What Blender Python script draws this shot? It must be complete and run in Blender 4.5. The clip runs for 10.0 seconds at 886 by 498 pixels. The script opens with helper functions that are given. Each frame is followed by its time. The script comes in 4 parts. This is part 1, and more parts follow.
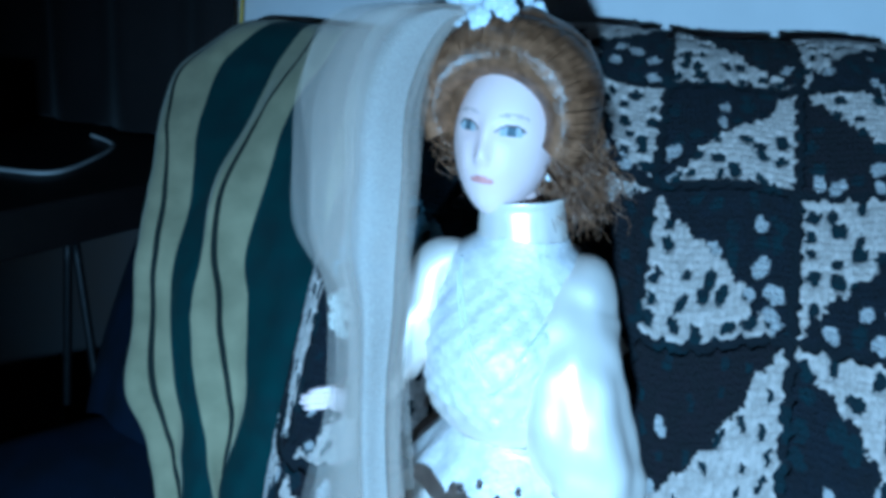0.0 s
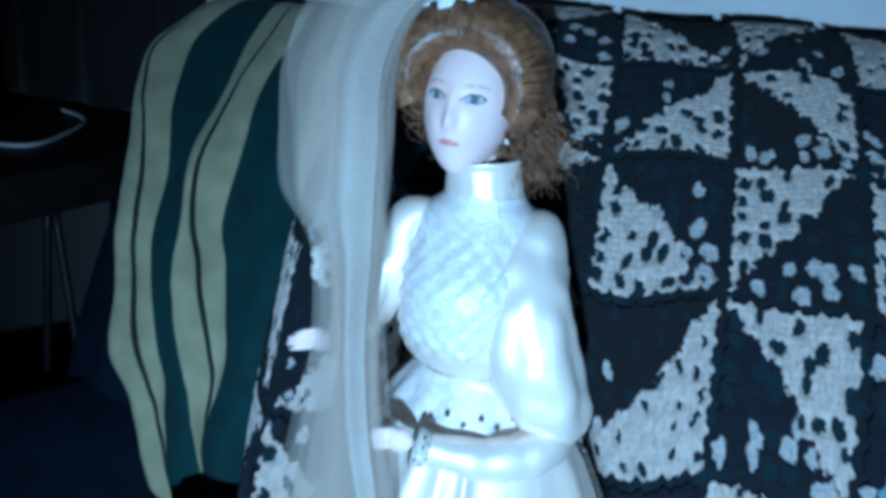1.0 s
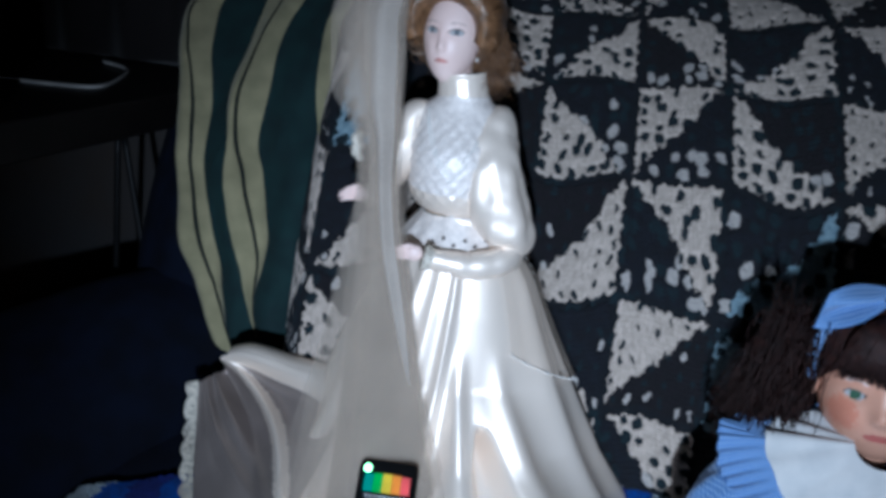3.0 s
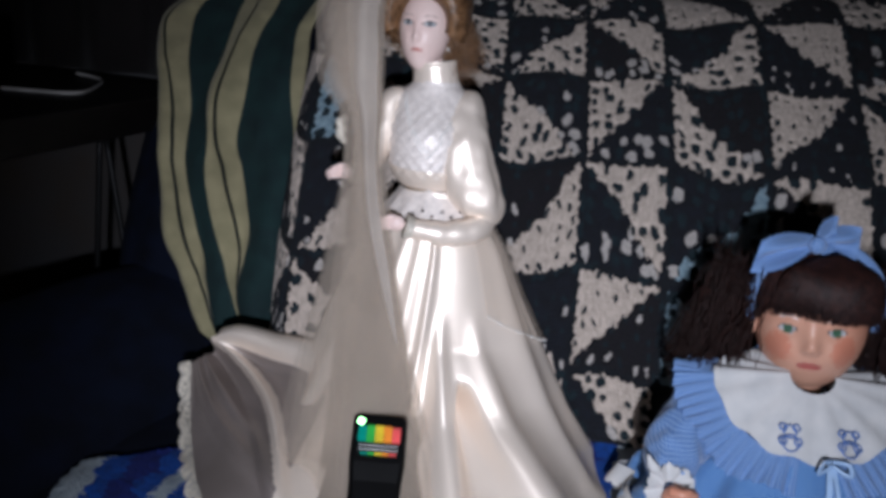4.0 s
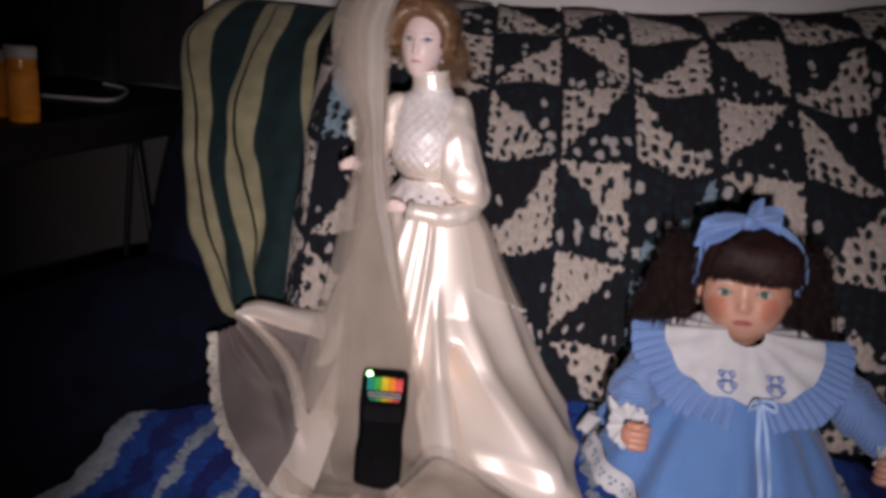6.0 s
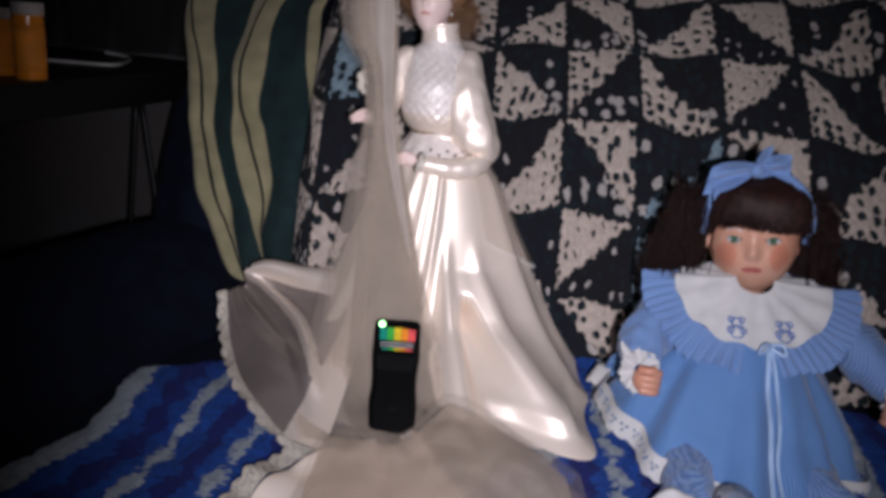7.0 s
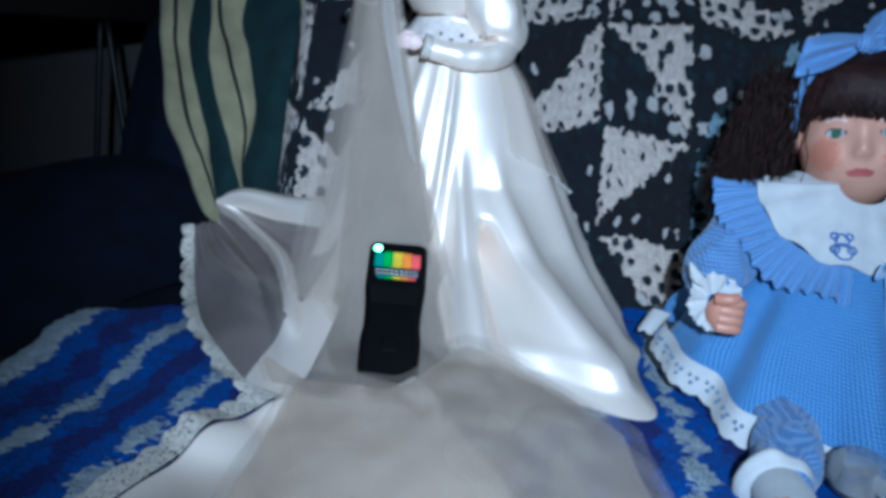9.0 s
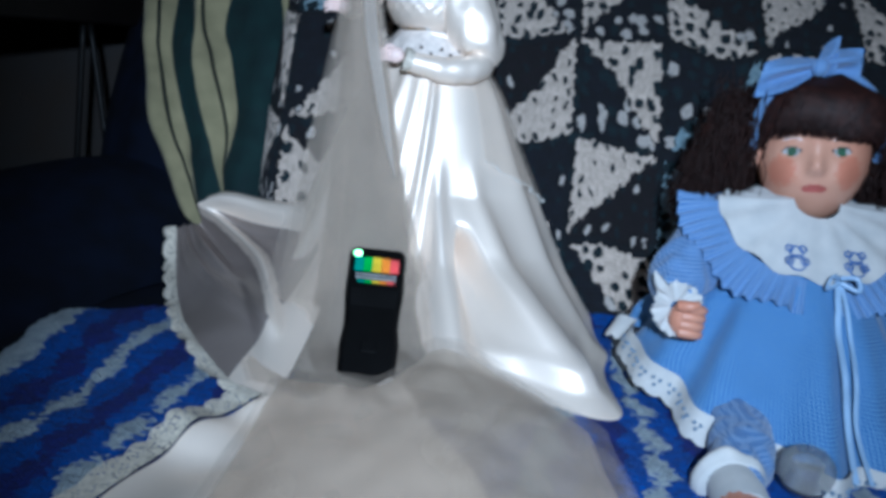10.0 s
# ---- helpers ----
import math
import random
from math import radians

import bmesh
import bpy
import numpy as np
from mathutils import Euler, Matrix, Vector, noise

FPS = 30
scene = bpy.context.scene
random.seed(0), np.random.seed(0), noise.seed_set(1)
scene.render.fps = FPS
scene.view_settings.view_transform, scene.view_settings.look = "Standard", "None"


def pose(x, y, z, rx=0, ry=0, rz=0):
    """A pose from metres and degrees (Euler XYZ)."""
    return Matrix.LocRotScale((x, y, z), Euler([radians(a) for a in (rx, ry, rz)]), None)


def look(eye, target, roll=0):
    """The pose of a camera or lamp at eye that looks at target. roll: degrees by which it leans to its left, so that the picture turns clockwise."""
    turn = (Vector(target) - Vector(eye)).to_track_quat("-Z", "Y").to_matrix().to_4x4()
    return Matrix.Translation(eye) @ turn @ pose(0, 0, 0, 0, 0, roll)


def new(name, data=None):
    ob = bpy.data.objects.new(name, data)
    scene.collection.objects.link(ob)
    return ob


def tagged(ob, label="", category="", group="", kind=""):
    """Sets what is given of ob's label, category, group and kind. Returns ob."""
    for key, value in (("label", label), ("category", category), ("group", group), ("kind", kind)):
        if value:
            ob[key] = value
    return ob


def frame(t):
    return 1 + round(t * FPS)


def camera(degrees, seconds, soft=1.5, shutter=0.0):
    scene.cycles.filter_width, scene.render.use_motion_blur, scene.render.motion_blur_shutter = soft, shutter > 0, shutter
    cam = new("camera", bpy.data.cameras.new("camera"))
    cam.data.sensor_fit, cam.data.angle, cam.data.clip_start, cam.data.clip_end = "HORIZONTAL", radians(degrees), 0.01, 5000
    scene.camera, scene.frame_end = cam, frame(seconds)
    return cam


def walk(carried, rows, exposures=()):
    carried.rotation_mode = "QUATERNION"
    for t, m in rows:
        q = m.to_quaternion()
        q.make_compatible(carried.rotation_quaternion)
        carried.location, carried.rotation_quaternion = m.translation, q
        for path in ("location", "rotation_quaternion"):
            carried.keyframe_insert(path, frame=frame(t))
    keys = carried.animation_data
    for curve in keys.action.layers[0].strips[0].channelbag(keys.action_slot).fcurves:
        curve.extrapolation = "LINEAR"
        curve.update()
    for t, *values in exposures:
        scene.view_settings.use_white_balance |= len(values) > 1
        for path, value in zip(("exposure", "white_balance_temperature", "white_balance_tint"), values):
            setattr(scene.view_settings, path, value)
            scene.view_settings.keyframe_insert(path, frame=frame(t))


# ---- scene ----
cam = camera(63.1, 10.0, soft=4.0, shutter=0.5)
PATH = [
    (0, (0.083, -0.171, 1.024), (-0.33, 1.69, 0.421), 5.9),
    (0.5, (0.092, -0.177, 1.013), (-0.281, 1.697, 0.421), 5.0),
    (1, (0.091, -0.229, 1.024), (-0.211, 1.642, 0.384), 6.6),
    (1.5, (0.106, -0.336, 1.03), (-0.179, 1.506, 0.306), 6.7),
    (2, (0.107, -0.399, 1.029), (-0.16, 1.434, 0.275), 6.8),
    (2.5, (0.117, -0.458, 1.031), (-0.132, 1.379, 0.281), 6.4),
    (4, (0.096, -0.614, 0.99), (0.027, 1.282, 0.355), 5.5),
    (4.5, (0.09, -0.662, 0.975), (0.029, 1.226, 0.319), 4.9),
    (5, (0.114, -0.719, 0.992), (-0.004, 1.212, 0.486), 5.5),
    (5.5, (0.103, -0.751, 0.997), (0.039, 1.168, 0.436), 6.0),
    (7, (0.076, -0.797, 0.937), (0.061, 1.109, 0.331), 5.5),
    (7.5, (0.059, -0.748, 0.88), (0.05, 1.175, 0.328), 6.0),
    (8, (0.082, -0.728, 0.827), (-0.025, 1.186, 0.257), 4.9),
    (8.5, (0.102, -0.662, 0.776), (0.004, 1.256, 0.22), 5.8),
    (9, (0.095, -0.631, 0.76), (0.016, 1.286, 0.197), 4.9),
    (9.5, (0.086, -0.639, 0.77), (0.015, 1.275, 0.195), 5.4),
    (10, (0.091, -0.66, 0.772), (0.085, 1.263, 0.222), 6.3),
]
EXPOSURES = [(0.0, 0.4, 3450, -14), (1.0, 0.18, 3650, -12), (1.5, 0.03, 3950, -5), (2.5, -0.2, 4400, 0), (4.0, -0.36, 5600, 14), (4.5, -0.36, 5800, 16), (5.5, -0.4, 6500, 27), (7.0, -0.42, 6000, 22), (7.5, -0.38, 5550, 14), (8.0, -0.3, 5000, 5), (8.5, -0.2, 4500, 0), (9.0, -0.16, 4400, 0), (10.0, -0.14, 4700, 2)]
walk(cam, [(t, look(eye, target, roll)) for t, eye, target, roll in PATH], EXPOSURES)

# ---- lights ----
world = bpy.data.worlds.new("room_dark")
scene.world = world
world.use_nodes = True
world.node_tree.nodes["Background"].inputs[0].default_value = (0.02, 0.022, 0.03, 1)
world.node_tree.nodes["Background"].inputs[1].default_value = 0.05

lamp = bpy.data.lights.new("torch", "SPOT")
lamp.energy, lamp.spot_size, lamp.spot_blend, lamp.shadow_soft_size = 63, radians(77), 1.0, 0.014
lamp.color = (1.0, 0.985, 0.96)
torch = new("torch", lamp)
torch.matrix_world = look((0.13, -0.88, 0.93), (0.17, 0.25, 0.64))


# ---- materials ----
def material(name, colour, rough=0.7, dark=None, scale=60, bump=0.3, bump_scale=400, sheen=0.0, metal=0.0, spec=0.5, depth=0.001, detail=4, stretch=(1, 1, 1)):
    """A surface whose colour drifts between two tones, with a fine relief."""
    m = bpy.data.materials.new(name)
    m.use_nodes = True
    nt = m.node_tree
    p = nt.nodes["Principled BSDF"]
    p.inputs["Roughness"].default_value, p.inputs["Metallic"].default_value = rough, metal
    p.inputs["Specular IOR Level"].default_value = spec
    if sheen:
        p.inputs["Sheen Weight"].default_value = sheen
    tc = nt.nodes.new("ShaderNodeTexCoord")
    mp = nt.nodes.new("ShaderNodeMapping")
    mp.inputs["Scale"].default_value = stretch
    nt.links.new(tc.outputs["Object"], mp.inputs[0])
    n1 = nt.nodes.new("ShaderNodeTexNoise")
    n1.inputs["Scale"].default_value, n1.inputs["Detail"].default_value = scale, detail
    nt.links.new(mp.outputs[0], n1.inputs["Vector"])
    ramp = nt.nodes.new("ShaderNodeValToRGB")
    ramp.color_ramp.elements[0].position, ramp.color_ramp.elements[1].position = 0.35, 0.65
    d = dark or [c * 0.72 for c in colour]
    ramp.color_ramp.elements[0].color, ramp.color_ramp.elements[1].color = (*d, 1), (*colour, 1)
    nt.links.new(n1.outputs["Fac"], ramp.inputs[0])
    nt.links.new(ramp.outputs[0], p.inputs["Base Color"])
    n2 = nt.nodes.new("ShaderNodeTexNoise")
    n2.inputs["Scale"].default_value, n2.inputs["Detail"].default_value = bump_scale, 3
    nt.links.new(mp.outputs[0], n2.inputs["Vector"])
    b = nt.nodes.new("ShaderNodeBump")
    b.inputs["Strength"].default_value, b.inputs["Distance"].default_value = bump, depth
    nt.links.new(n2.outputs["Fac"], b.inputs["Height"])
    nt.links.new(b.outputs[0], p.inputs["Normal"])
    return m


def tulle(name, colour, cover, fine=900):
    """Sheer net: partly see-through, uneven in density."""
    m = bpy.data.materials.new(name)
    m.use_nodes = True
    nt = m.node_tree
    nt.nodes.remove(nt.nodes["Principled BSDF"])
    out = nt.nodes["Material Output"]
    tr, df, tl = (nt.nodes.new("ShaderNodeBsdf" + k) for k in ("Transparent", "Diffuse", "Translucent"))
    df.inputs[0].default_value = tl.inputs[0].default_value = (*colour, 1)
    body, mix = nt.nodes.new("ShaderNodeMixShader"), nt.nodes.new("ShaderNodeMixShader")
    body.inputs[0].default_value = 0.35
    nt.links.new(df.outputs[0], body.inputs[1])
    nt.links.new(tl.outputs[0], body.inputs[2])
    tc = nt.nodes.new("ShaderNodeTexCoord")
    a, c = nt.nodes.new("ShaderNodeTexNoise"), nt.nodes.new("ShaderNodeTexNoise")
    a.inputs["Scale"].default_value, c.inputs["Scale"].default_value = 13, fine
    nt.links.new(tc.outputs["Object"], a.inputs["Vector"])
    nt.links.new(tc.outputs["Object"], c.inputs["Vector"])
    add = nt.nodes.new("ShaderNodeMath")
    add.operation = "ADD"
    nt.links.new(a.outputs["Fac"], add.inputs[0])
    nt.links.new(c.outputs["Fac"], add.inputs[1])
    rng = nt.nodes.new("ShaderNodeMapRange")
    rng.inputs[1].default_value, rng.inputs[2].default_value = 0.6, 1.4
    rng.inputs[3].default_value, rng.inputs[4].default_value = cover * 0.65, min(1.0, cover * 1.35)
    nt.links.new(add.outputs[0], rng.inputs[0])
    nt.links.new(rng.outputs[0], mix.inputs[0])
    nt.links.new(tr.outputs[0], mix.inputs[1])
    nt.links.new(body.outputs[0], mix.inputs[2])
    nt.links.new(mix.outputs[0], out.inputs[0])
    return m


def lace(name, colour):
    """Open-work lace: threads round small holes."""
    m = material(name, colour, 0.9, [c * 0.7 for c in colour], 200, 0.6, 700)
    nt = m.node_tree
    p, out = nt.nodes["Principled BSDF"], nt.nodes["Material Output"]
    v = nt.nodes.new("ShaderNodeTexVoronoi")
    v.feature = "DISTANCE_TO_EDGE"
    v.inputs["Scale"].default_value = 260
    nt.links.new(nt.nodes["Texture Coordinate"].outputs["Object"], v.inputs["Vector"])
    lt = nt.nodes.new("ShaderNodeMath")
    lt.operation = "LESS_THAN"
    lt.inputs[1].default_value = 0.26
    nt.links.new(v.outputs["Distance"], lt.inputs[0])
    tr, mix = nt.nodes.new("ShaderNodeBsdfTransparent"), nt.nodes.new("ShaderNodeMixShader")
    nt.links.new(lt.outputs[0], mix.inputs[0])
    nt.links.new(tr.outputs[0], mix.inputs[1])
    nt.links.new(p.outputs[0], mix.inputs[2])
    nt.links.new(mix.outputs[0], out.inputs[0])
    return m


def gingham(name, a, b, pitch, plain=False):
    """Fine woven check of blue and white threads, laid along the mesh's UV (metres)."""
    m = material(name, a, 0.85, bump=0.25, bump_scale=900, sheen=0.2)
    nt = m.node_tree
    p = nt.nodes["Principled BSDF"]
    uv = nt.nodes.new("ShaderNodeUVMap")
    sep = nt.nodes.new("ShaderNodeSeparateXYZ")
    nt.links.new(nt.nodes["Texture Coordinate"].outputs["Object"] if plain else uv.outputs[0], sep.inputs[0])
    steps = []
    for axis in ((0, 2) if plain else (0, 1)):
        mul, frac, gt = (nt.nodes.new("ShaderNodeMath") for _ in range(3))
        mul.operation, frac.operation, gt.operation = "MULTIPLY", "FRACT", "GREATER_THAN"
        mul.inputs[1].default_value, gt.inputs[1].default_value = 1 / pitch, 0.5
        nt.links.new(sep.outputs[axis], mul.inputs[0])
        nt.links.new(mul.outputs[0], frac.inputs[0])
        nt.links.new(frac.outputs[0], gt.inputs[0])
        steps.append(gt)
    s = nt.nodes.new("ShaderNodeMath")
    s.operation = "ADD"
    nt.links.new(steps[0].outputs[0], s.inputs[0])
    nt.links.new(steps[1].outputs[0], s.inputs[1])
    h = nt.nodes.new("ShaderNodeMath")
    h.operation = "MULTIPLY"
    h.inputs[1].default_value = 0.5
    nt.links.new(s.outputs[0], h.inputs[0])
    mixc = nt.nodes.new("ShaderNodeMix")
    mixc.data_type = "RGBA"
    mixc.inputs["A"].default_value, mixc.inputs["B"].default_value = (*a, 1), (*b, 1)
    nt.links.new(h.outputs[0], mixc.inputs["Factor"])
    nt.links.new(mixc.outputs["Result"], p.inputs["Base Color"])
    return m


def glowing(name, colour, strength):
    m = bpy.data.materials.new(name)
    m.use_nodes = True
    p = m.node_tree.nodes["Principled BSDF"]
    p.inputs["Base Color"].default_value = (*colour, 1)
    p.inputs["Emission Color"].default_value = (*colour, 1)
    p.inputs["Emission Strength"].default_value = strength
    return m


def clear(name, colour, rough=0.02):
    m = bpy.data.materials.new(name)
    m.use_nodes = True
    p = m.node_tree.nodes["Principled BSDF"]
    p.inputs["Base Color"].default_value = (*colour, 1)
    p.inputs["Transmission Weight"].default_value = 1.0
    p.inputs["Roughness"].default_value = rough
    p.inputs["IOR"].default_value = 1.45
    return m


# shade on the wall as a dark colour, its brown tone for warm light
WALL_SHADE = material("wall_shade_grey", (0.045, 0.046, 0.05), 0.8, (0.05, 0.036, 0.026), 3, 0.3, 200)
PAINT = material("wall_paint", (0.80, 0.75, 0.72), 0.85, (0.72, 0.67, 0.64), 6, 0.25, 260)
CEIL = material("ceiling_paint", (0.6, 0.58, 0.55), 0.9, scale=8)
CARPET = material("carpet", (0.10, 0.085, 0.07), 0.95, scale=120, bump=0.8, bump_scale=700, depth=0.004)
NAVY = material("navy_velour", (0.0018, 0.004, 0.014), 0.9, (0.0011, 0.0022, 0.007), 24, 0.5, 500, spec=0.2)
BLACKWOOD = material("black_lacquer", (0.006, 0.0045, 0.0045), 0.5, scale=30, bump=0.15, spec=0.3)
IRON = material("black_iron", (0.012, 0.012, 0.013), 0.5, metal=0.6)
CURTAIN = material("dark_curtain", (0.005, 0.0025, 0.0025), 0.9, scale=40, sheen=0.05)
WHITEWIRE = material("white_cable", (0.5, 0.48, 0.46), 0.5, scale=20)
YELLOWWIRE = material("yellow_cable", (0.7, 0.5, 0.04), 0.5, scale=20)

YARN_BASE = material("dark_yarn", (0.0035, 0.006, 0.010), 0.95, (0.002, 0.003, 0.006), 90, 0.9, 420, depth=0.004)
YARN_NAVY = material("navy_yarn", (0.0035, 0.0055, 0.012), 0.95, (0.0018, 0.0025, 0.006), 70, 1.0, 380, depth=0.005)
YARN_PLUM = material("blackish_yarn", (0.005, 0.0035, 0.007), 0.95, (0.003, 0.003, 0.005), 80, 1.0, 380, depth=0.005)
YARN_TEAL = material("teal_yarn", (0.005, 0.017, 0.023), 0.95, (0.003, 0.008, 0.013), 90, 0.9, 420, depth=0.004)
YARN_CREAM = material("cream_yarn", (0.54, 0.455, 0.39), 0.92, (0.37, 0.31, 0.26), 230, 0.7, 420, depth=0.004, sheen=0.15, stretch=(1, 0.5, 0.4))
YARN_PALE = material("pale_spot_yarn", (0.54, 0.49, 0.45), 0.92, (0.40, 0.37, 0.35), 230, 1.0, 360, depth=0.005)
YARN_MIST = material("pale_blue_yarn", (0.30, 0.40, 0.46), 0.92, (0.18, 0.27, 0.33), 120, 1.0, 360, depth=0.006)

ZIG_WHITE = material("white_yarn", (0.38, 0.43, 0.47), 0.95, (0.26, 0.31, 0.36), 110, 1.0, 330, depth=0.006)
ZIG_BLUE = material("royal_blue_yarn", (0.003, 0.066, 0.37), 0.95, (0.002, 0.038, 0.22), 100, 1.0, 330, depth=0.006)
ZIG_DEEP = material("deep_blue_yarn", (0.003, 0.014, 0.17), 0.95, (0.002, 0.009, 0.11), 100, 1.0, 330, depth=0.006)

STR_LIGHT = material("olive_cream_cotton", (0.34, 0.30, 0.17), 0.9, (0.26, 0.235, 0.13), 30, 0.5, 900, sheen=0.15)
STR_GREEN = material("bottle_green_cotton", (0.005, 0.025, 0.025), 0.9, (0.003, 0.016, 0.018), 30, 0.5, 900)
STR_LINE = material("blackish_green_line", (0.010, 0.014, 0.010), 0.9, scale=60)

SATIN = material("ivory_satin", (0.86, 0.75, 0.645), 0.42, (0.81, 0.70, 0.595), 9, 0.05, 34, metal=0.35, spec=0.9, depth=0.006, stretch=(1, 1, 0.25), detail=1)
SATIN_TAUPE = material("taupe_satin", (0.32, 0.27, 0.25), 0.34, (0.25, 0.21, 0.19), 10, 0.06, 30, metal=0.35, spec=0.7, depth=0.006)
LACE = lace("cream_lace", (0.70, 0.64, 0.54))
BODICE = material("lace_bodice", (0.80, 0.73, 0.68), 0.5, (0.66, 0.60, 0.56), 150, 0.35, 300, depth=0.002, metal=0.15)
BEAD = material("pearl_bead", (0.8, 0.77, 0.73), 0.25, scale=20, spec=0.8)
PORCELAIN = material("porcelain", (0.74, 0.58, 0.53), 0.48, (0.70, 0.52, 0.47), 26, 0.05, 300)
BLUSH = material("bisque", (0.50, 0.27, 0.185), 0.45, (0.46, 0.195, 0.12), 14, 0.05, 300)
CHEEK = material("rosy_bisque", (0.47, 0.19, 0.12), 0.45, (0.45, 0.165, 0.10), 14, 0.05, 300)
LIPS = material("painted_lips", (0.54, 0.26, 0.23), 0.4, scale=60)
CHILD_LIPS = material("child_lips", (0.42, 0.11, 0.09), 0.4, scale=60)
BROW = material("painted_brow", (0.62, 0.47, 0.42), 0.6, scale=60)
EYEWHITE = material("eye_white", (0.46, 0.46, 0.47), 0.2, scale=40)
IRISGREY = material("grey_blue_iris", (0.13, 0.15, 0.17), 0.2, scale=200, spec=0.8)
IRISGREEN = material("green_iris", (0.06, 0.12, 0.075), 0.15, scale=200, spec=0.8)
LASH = material("dark_lash", (0.10, 0.07, 0.06), 0.6, scale=60)
HAIR = material("auburn_hair", (0.22, 0.118, 0.056), 0.33, (0.09, 0.046, 0.020), 120, 0.6, 300, spec=0.6)
HAIR_DARK = material("dark_brown_hair", (0.024, 0.008, 0.006), 0.6, (0.010, 0.0035, 0.003), 120, 0.8, 300, spec=0.25)
GOLD = material("gilt_metal", (0.7, 0.52, 0.3), 0.25, metal=1.0, scale=60)
TULLE = tulle("white_tulle", (0.66, 0.56, 0.46), 0.19)
TULLE_THICK = tulle("bunched_tulle", (0.64, 0.53, 0.42), 0.50)
TULLE_FOLD = tulle("folded_tulle", (0.74, 0.67, 0.60), 0.45)
PETAL = material("silk_petal", (0.75, 0.75, 0.76), 0.7, scale=90)

GINGHAM = gingham("blue_gingham", (0.015, 0.085, 0.30), (0.15, 0.28, 0.48), 0.0036)
GINGHAM_PALE = gingham("pale_blue_gingham", (0.045, 0.12, 0.32), (0.20, 0.30, 0.50), 0.0034)
GINGHAM_CUT = gingham("cut_blue_gingham", (0.045, 0.12, 0.32), (0.20, 0.30, 0.50), 0.0034, True)
COLLAR = material("white_cotton", (0.52, 0.51, 0.50), 0.85, (0.44, 0.44, 0.44), 40, 0.4, 700, sheen=0.1)
EMBROID = material("blue_embroidery", (0.08, 0.16, 0.42), 0.8, scale=200)
RIBBON = material("pale_blue_ribbon", (0.34, 0.48, 0.70), 0.35, scale=20, spec=0.6)
EYELET = material("eyelet_hole", (0.18, 0.25, 0.36), 0.9, scale=60)

BLACKPLASTIC = material("black_plastic", (0.0022, 0.0022, 0.0025), 0.5, scale=40, bump=0.15, bump_scale=1200, spec=0.12)
PRINT = material("pale_print", (0.55, 0.55, 0.55), 0.6, scale=40)
SEGMENTS = [material(n, c, 0.5, scale=50) for n, c in (
    ("teal_print", (0.0, 0.30, 0.22)), ("green_print", (0.05, 0.50, 0.06)), ("yellow_print", (0.85, 0.62, 0.02)),
    ("orange_print", (0.9, 0.28, 0.02)), ("red_print", (0.85, 0.10, 0.10)))]
LEDGREEN = glowing("lit_green_led", (0.42, 1.0, 0.36), 7.0)
AMBER = clear("amber_plastic", (0.95, 0.32, 0.02), 0.2)
AMBER.node_tree.nodes["Principled BSDF"].inputs["Transmission Weight"].default_value = 0.25
CAP = material("white_cap", (0.6, 0.55, 0.5), 0.6, scale=30)
# bright orange stands in for light glowing through the amber bottle
LABEL = material("glow_tinted_label", (0.9, 0.30, 0.02), 0.7, scale=30)
GLASS = clear("clear_glass", (0.97, 0.98, 0.98))
GLASS.node_tree.nodes["Principled BSDF"].inputs["IOR"].default_value = 1.12
GLASS.node_tree.nodes["Principled BSDF"].inputs["Transmission Weight"].default_value = 0.9
SILVER = material("silvery_metal", (0.75, 0.73, 0.70), 0.3, metal=0.8, scale=40)


# ---- mesh tools ----
def finish(ob, smooth=True):
    if smooth:
        ob.data.polygons.foreach_set("use_smooth", [True] * len(ob.data.polygons))
    return ob


def thing(name, label, category, at=(0, 0, 0), group="", kind=""):
    ob = new(name)
    ob.empty_display_size = 0.02
    ob.location = at
    return tagged(ob, label, category, group, kind)


def part(name, bm, mats, parent, label="", smooth=True):
    """Links bm, given in world metres, as one mesh under a thing or a part."""
    me = bpy.data.meshes.new(name)
    bm.to_mesh(me)
    bm.free()
    for m in (mats if isinstance(mats, (list, tuple)) else [mats]):
        me.materials.append(m)
    ob = new(name, me)
    if parent:
        bpy.context.view_layer.update()
        ob.parent = parent
        ob.matrix_parent_inverse = parent.matrix_world.inverted()
    if label:
        ob["label"] = label
    return finish(ob, smooth)


def box(bm, lo, hi, mat=0, bevel=0.0, turn=None):
    c = [(a + b) / 2 for a, b in zip(lo, hi)]
    m = (turn or Matrix()) @ Matrix.Translation(c) @ Matrix.Diagonal((*[b - a for a, b in zip(lo, hi)], 1))
    before = set(bm.faces)
    vs = bmesh.ops.create_cube(bm, size=1, matrix=m)["verts"]
    if bevel:
        es = {e for v in vs for e in v.link_edges}
        bmesh.ops.bevel(bm, geom=list(es), offset=bevel, segments=3, affect="EDGES", profile=0.6)
    for f in bm.faces:
        if f not in before:
            f.material_index = mat


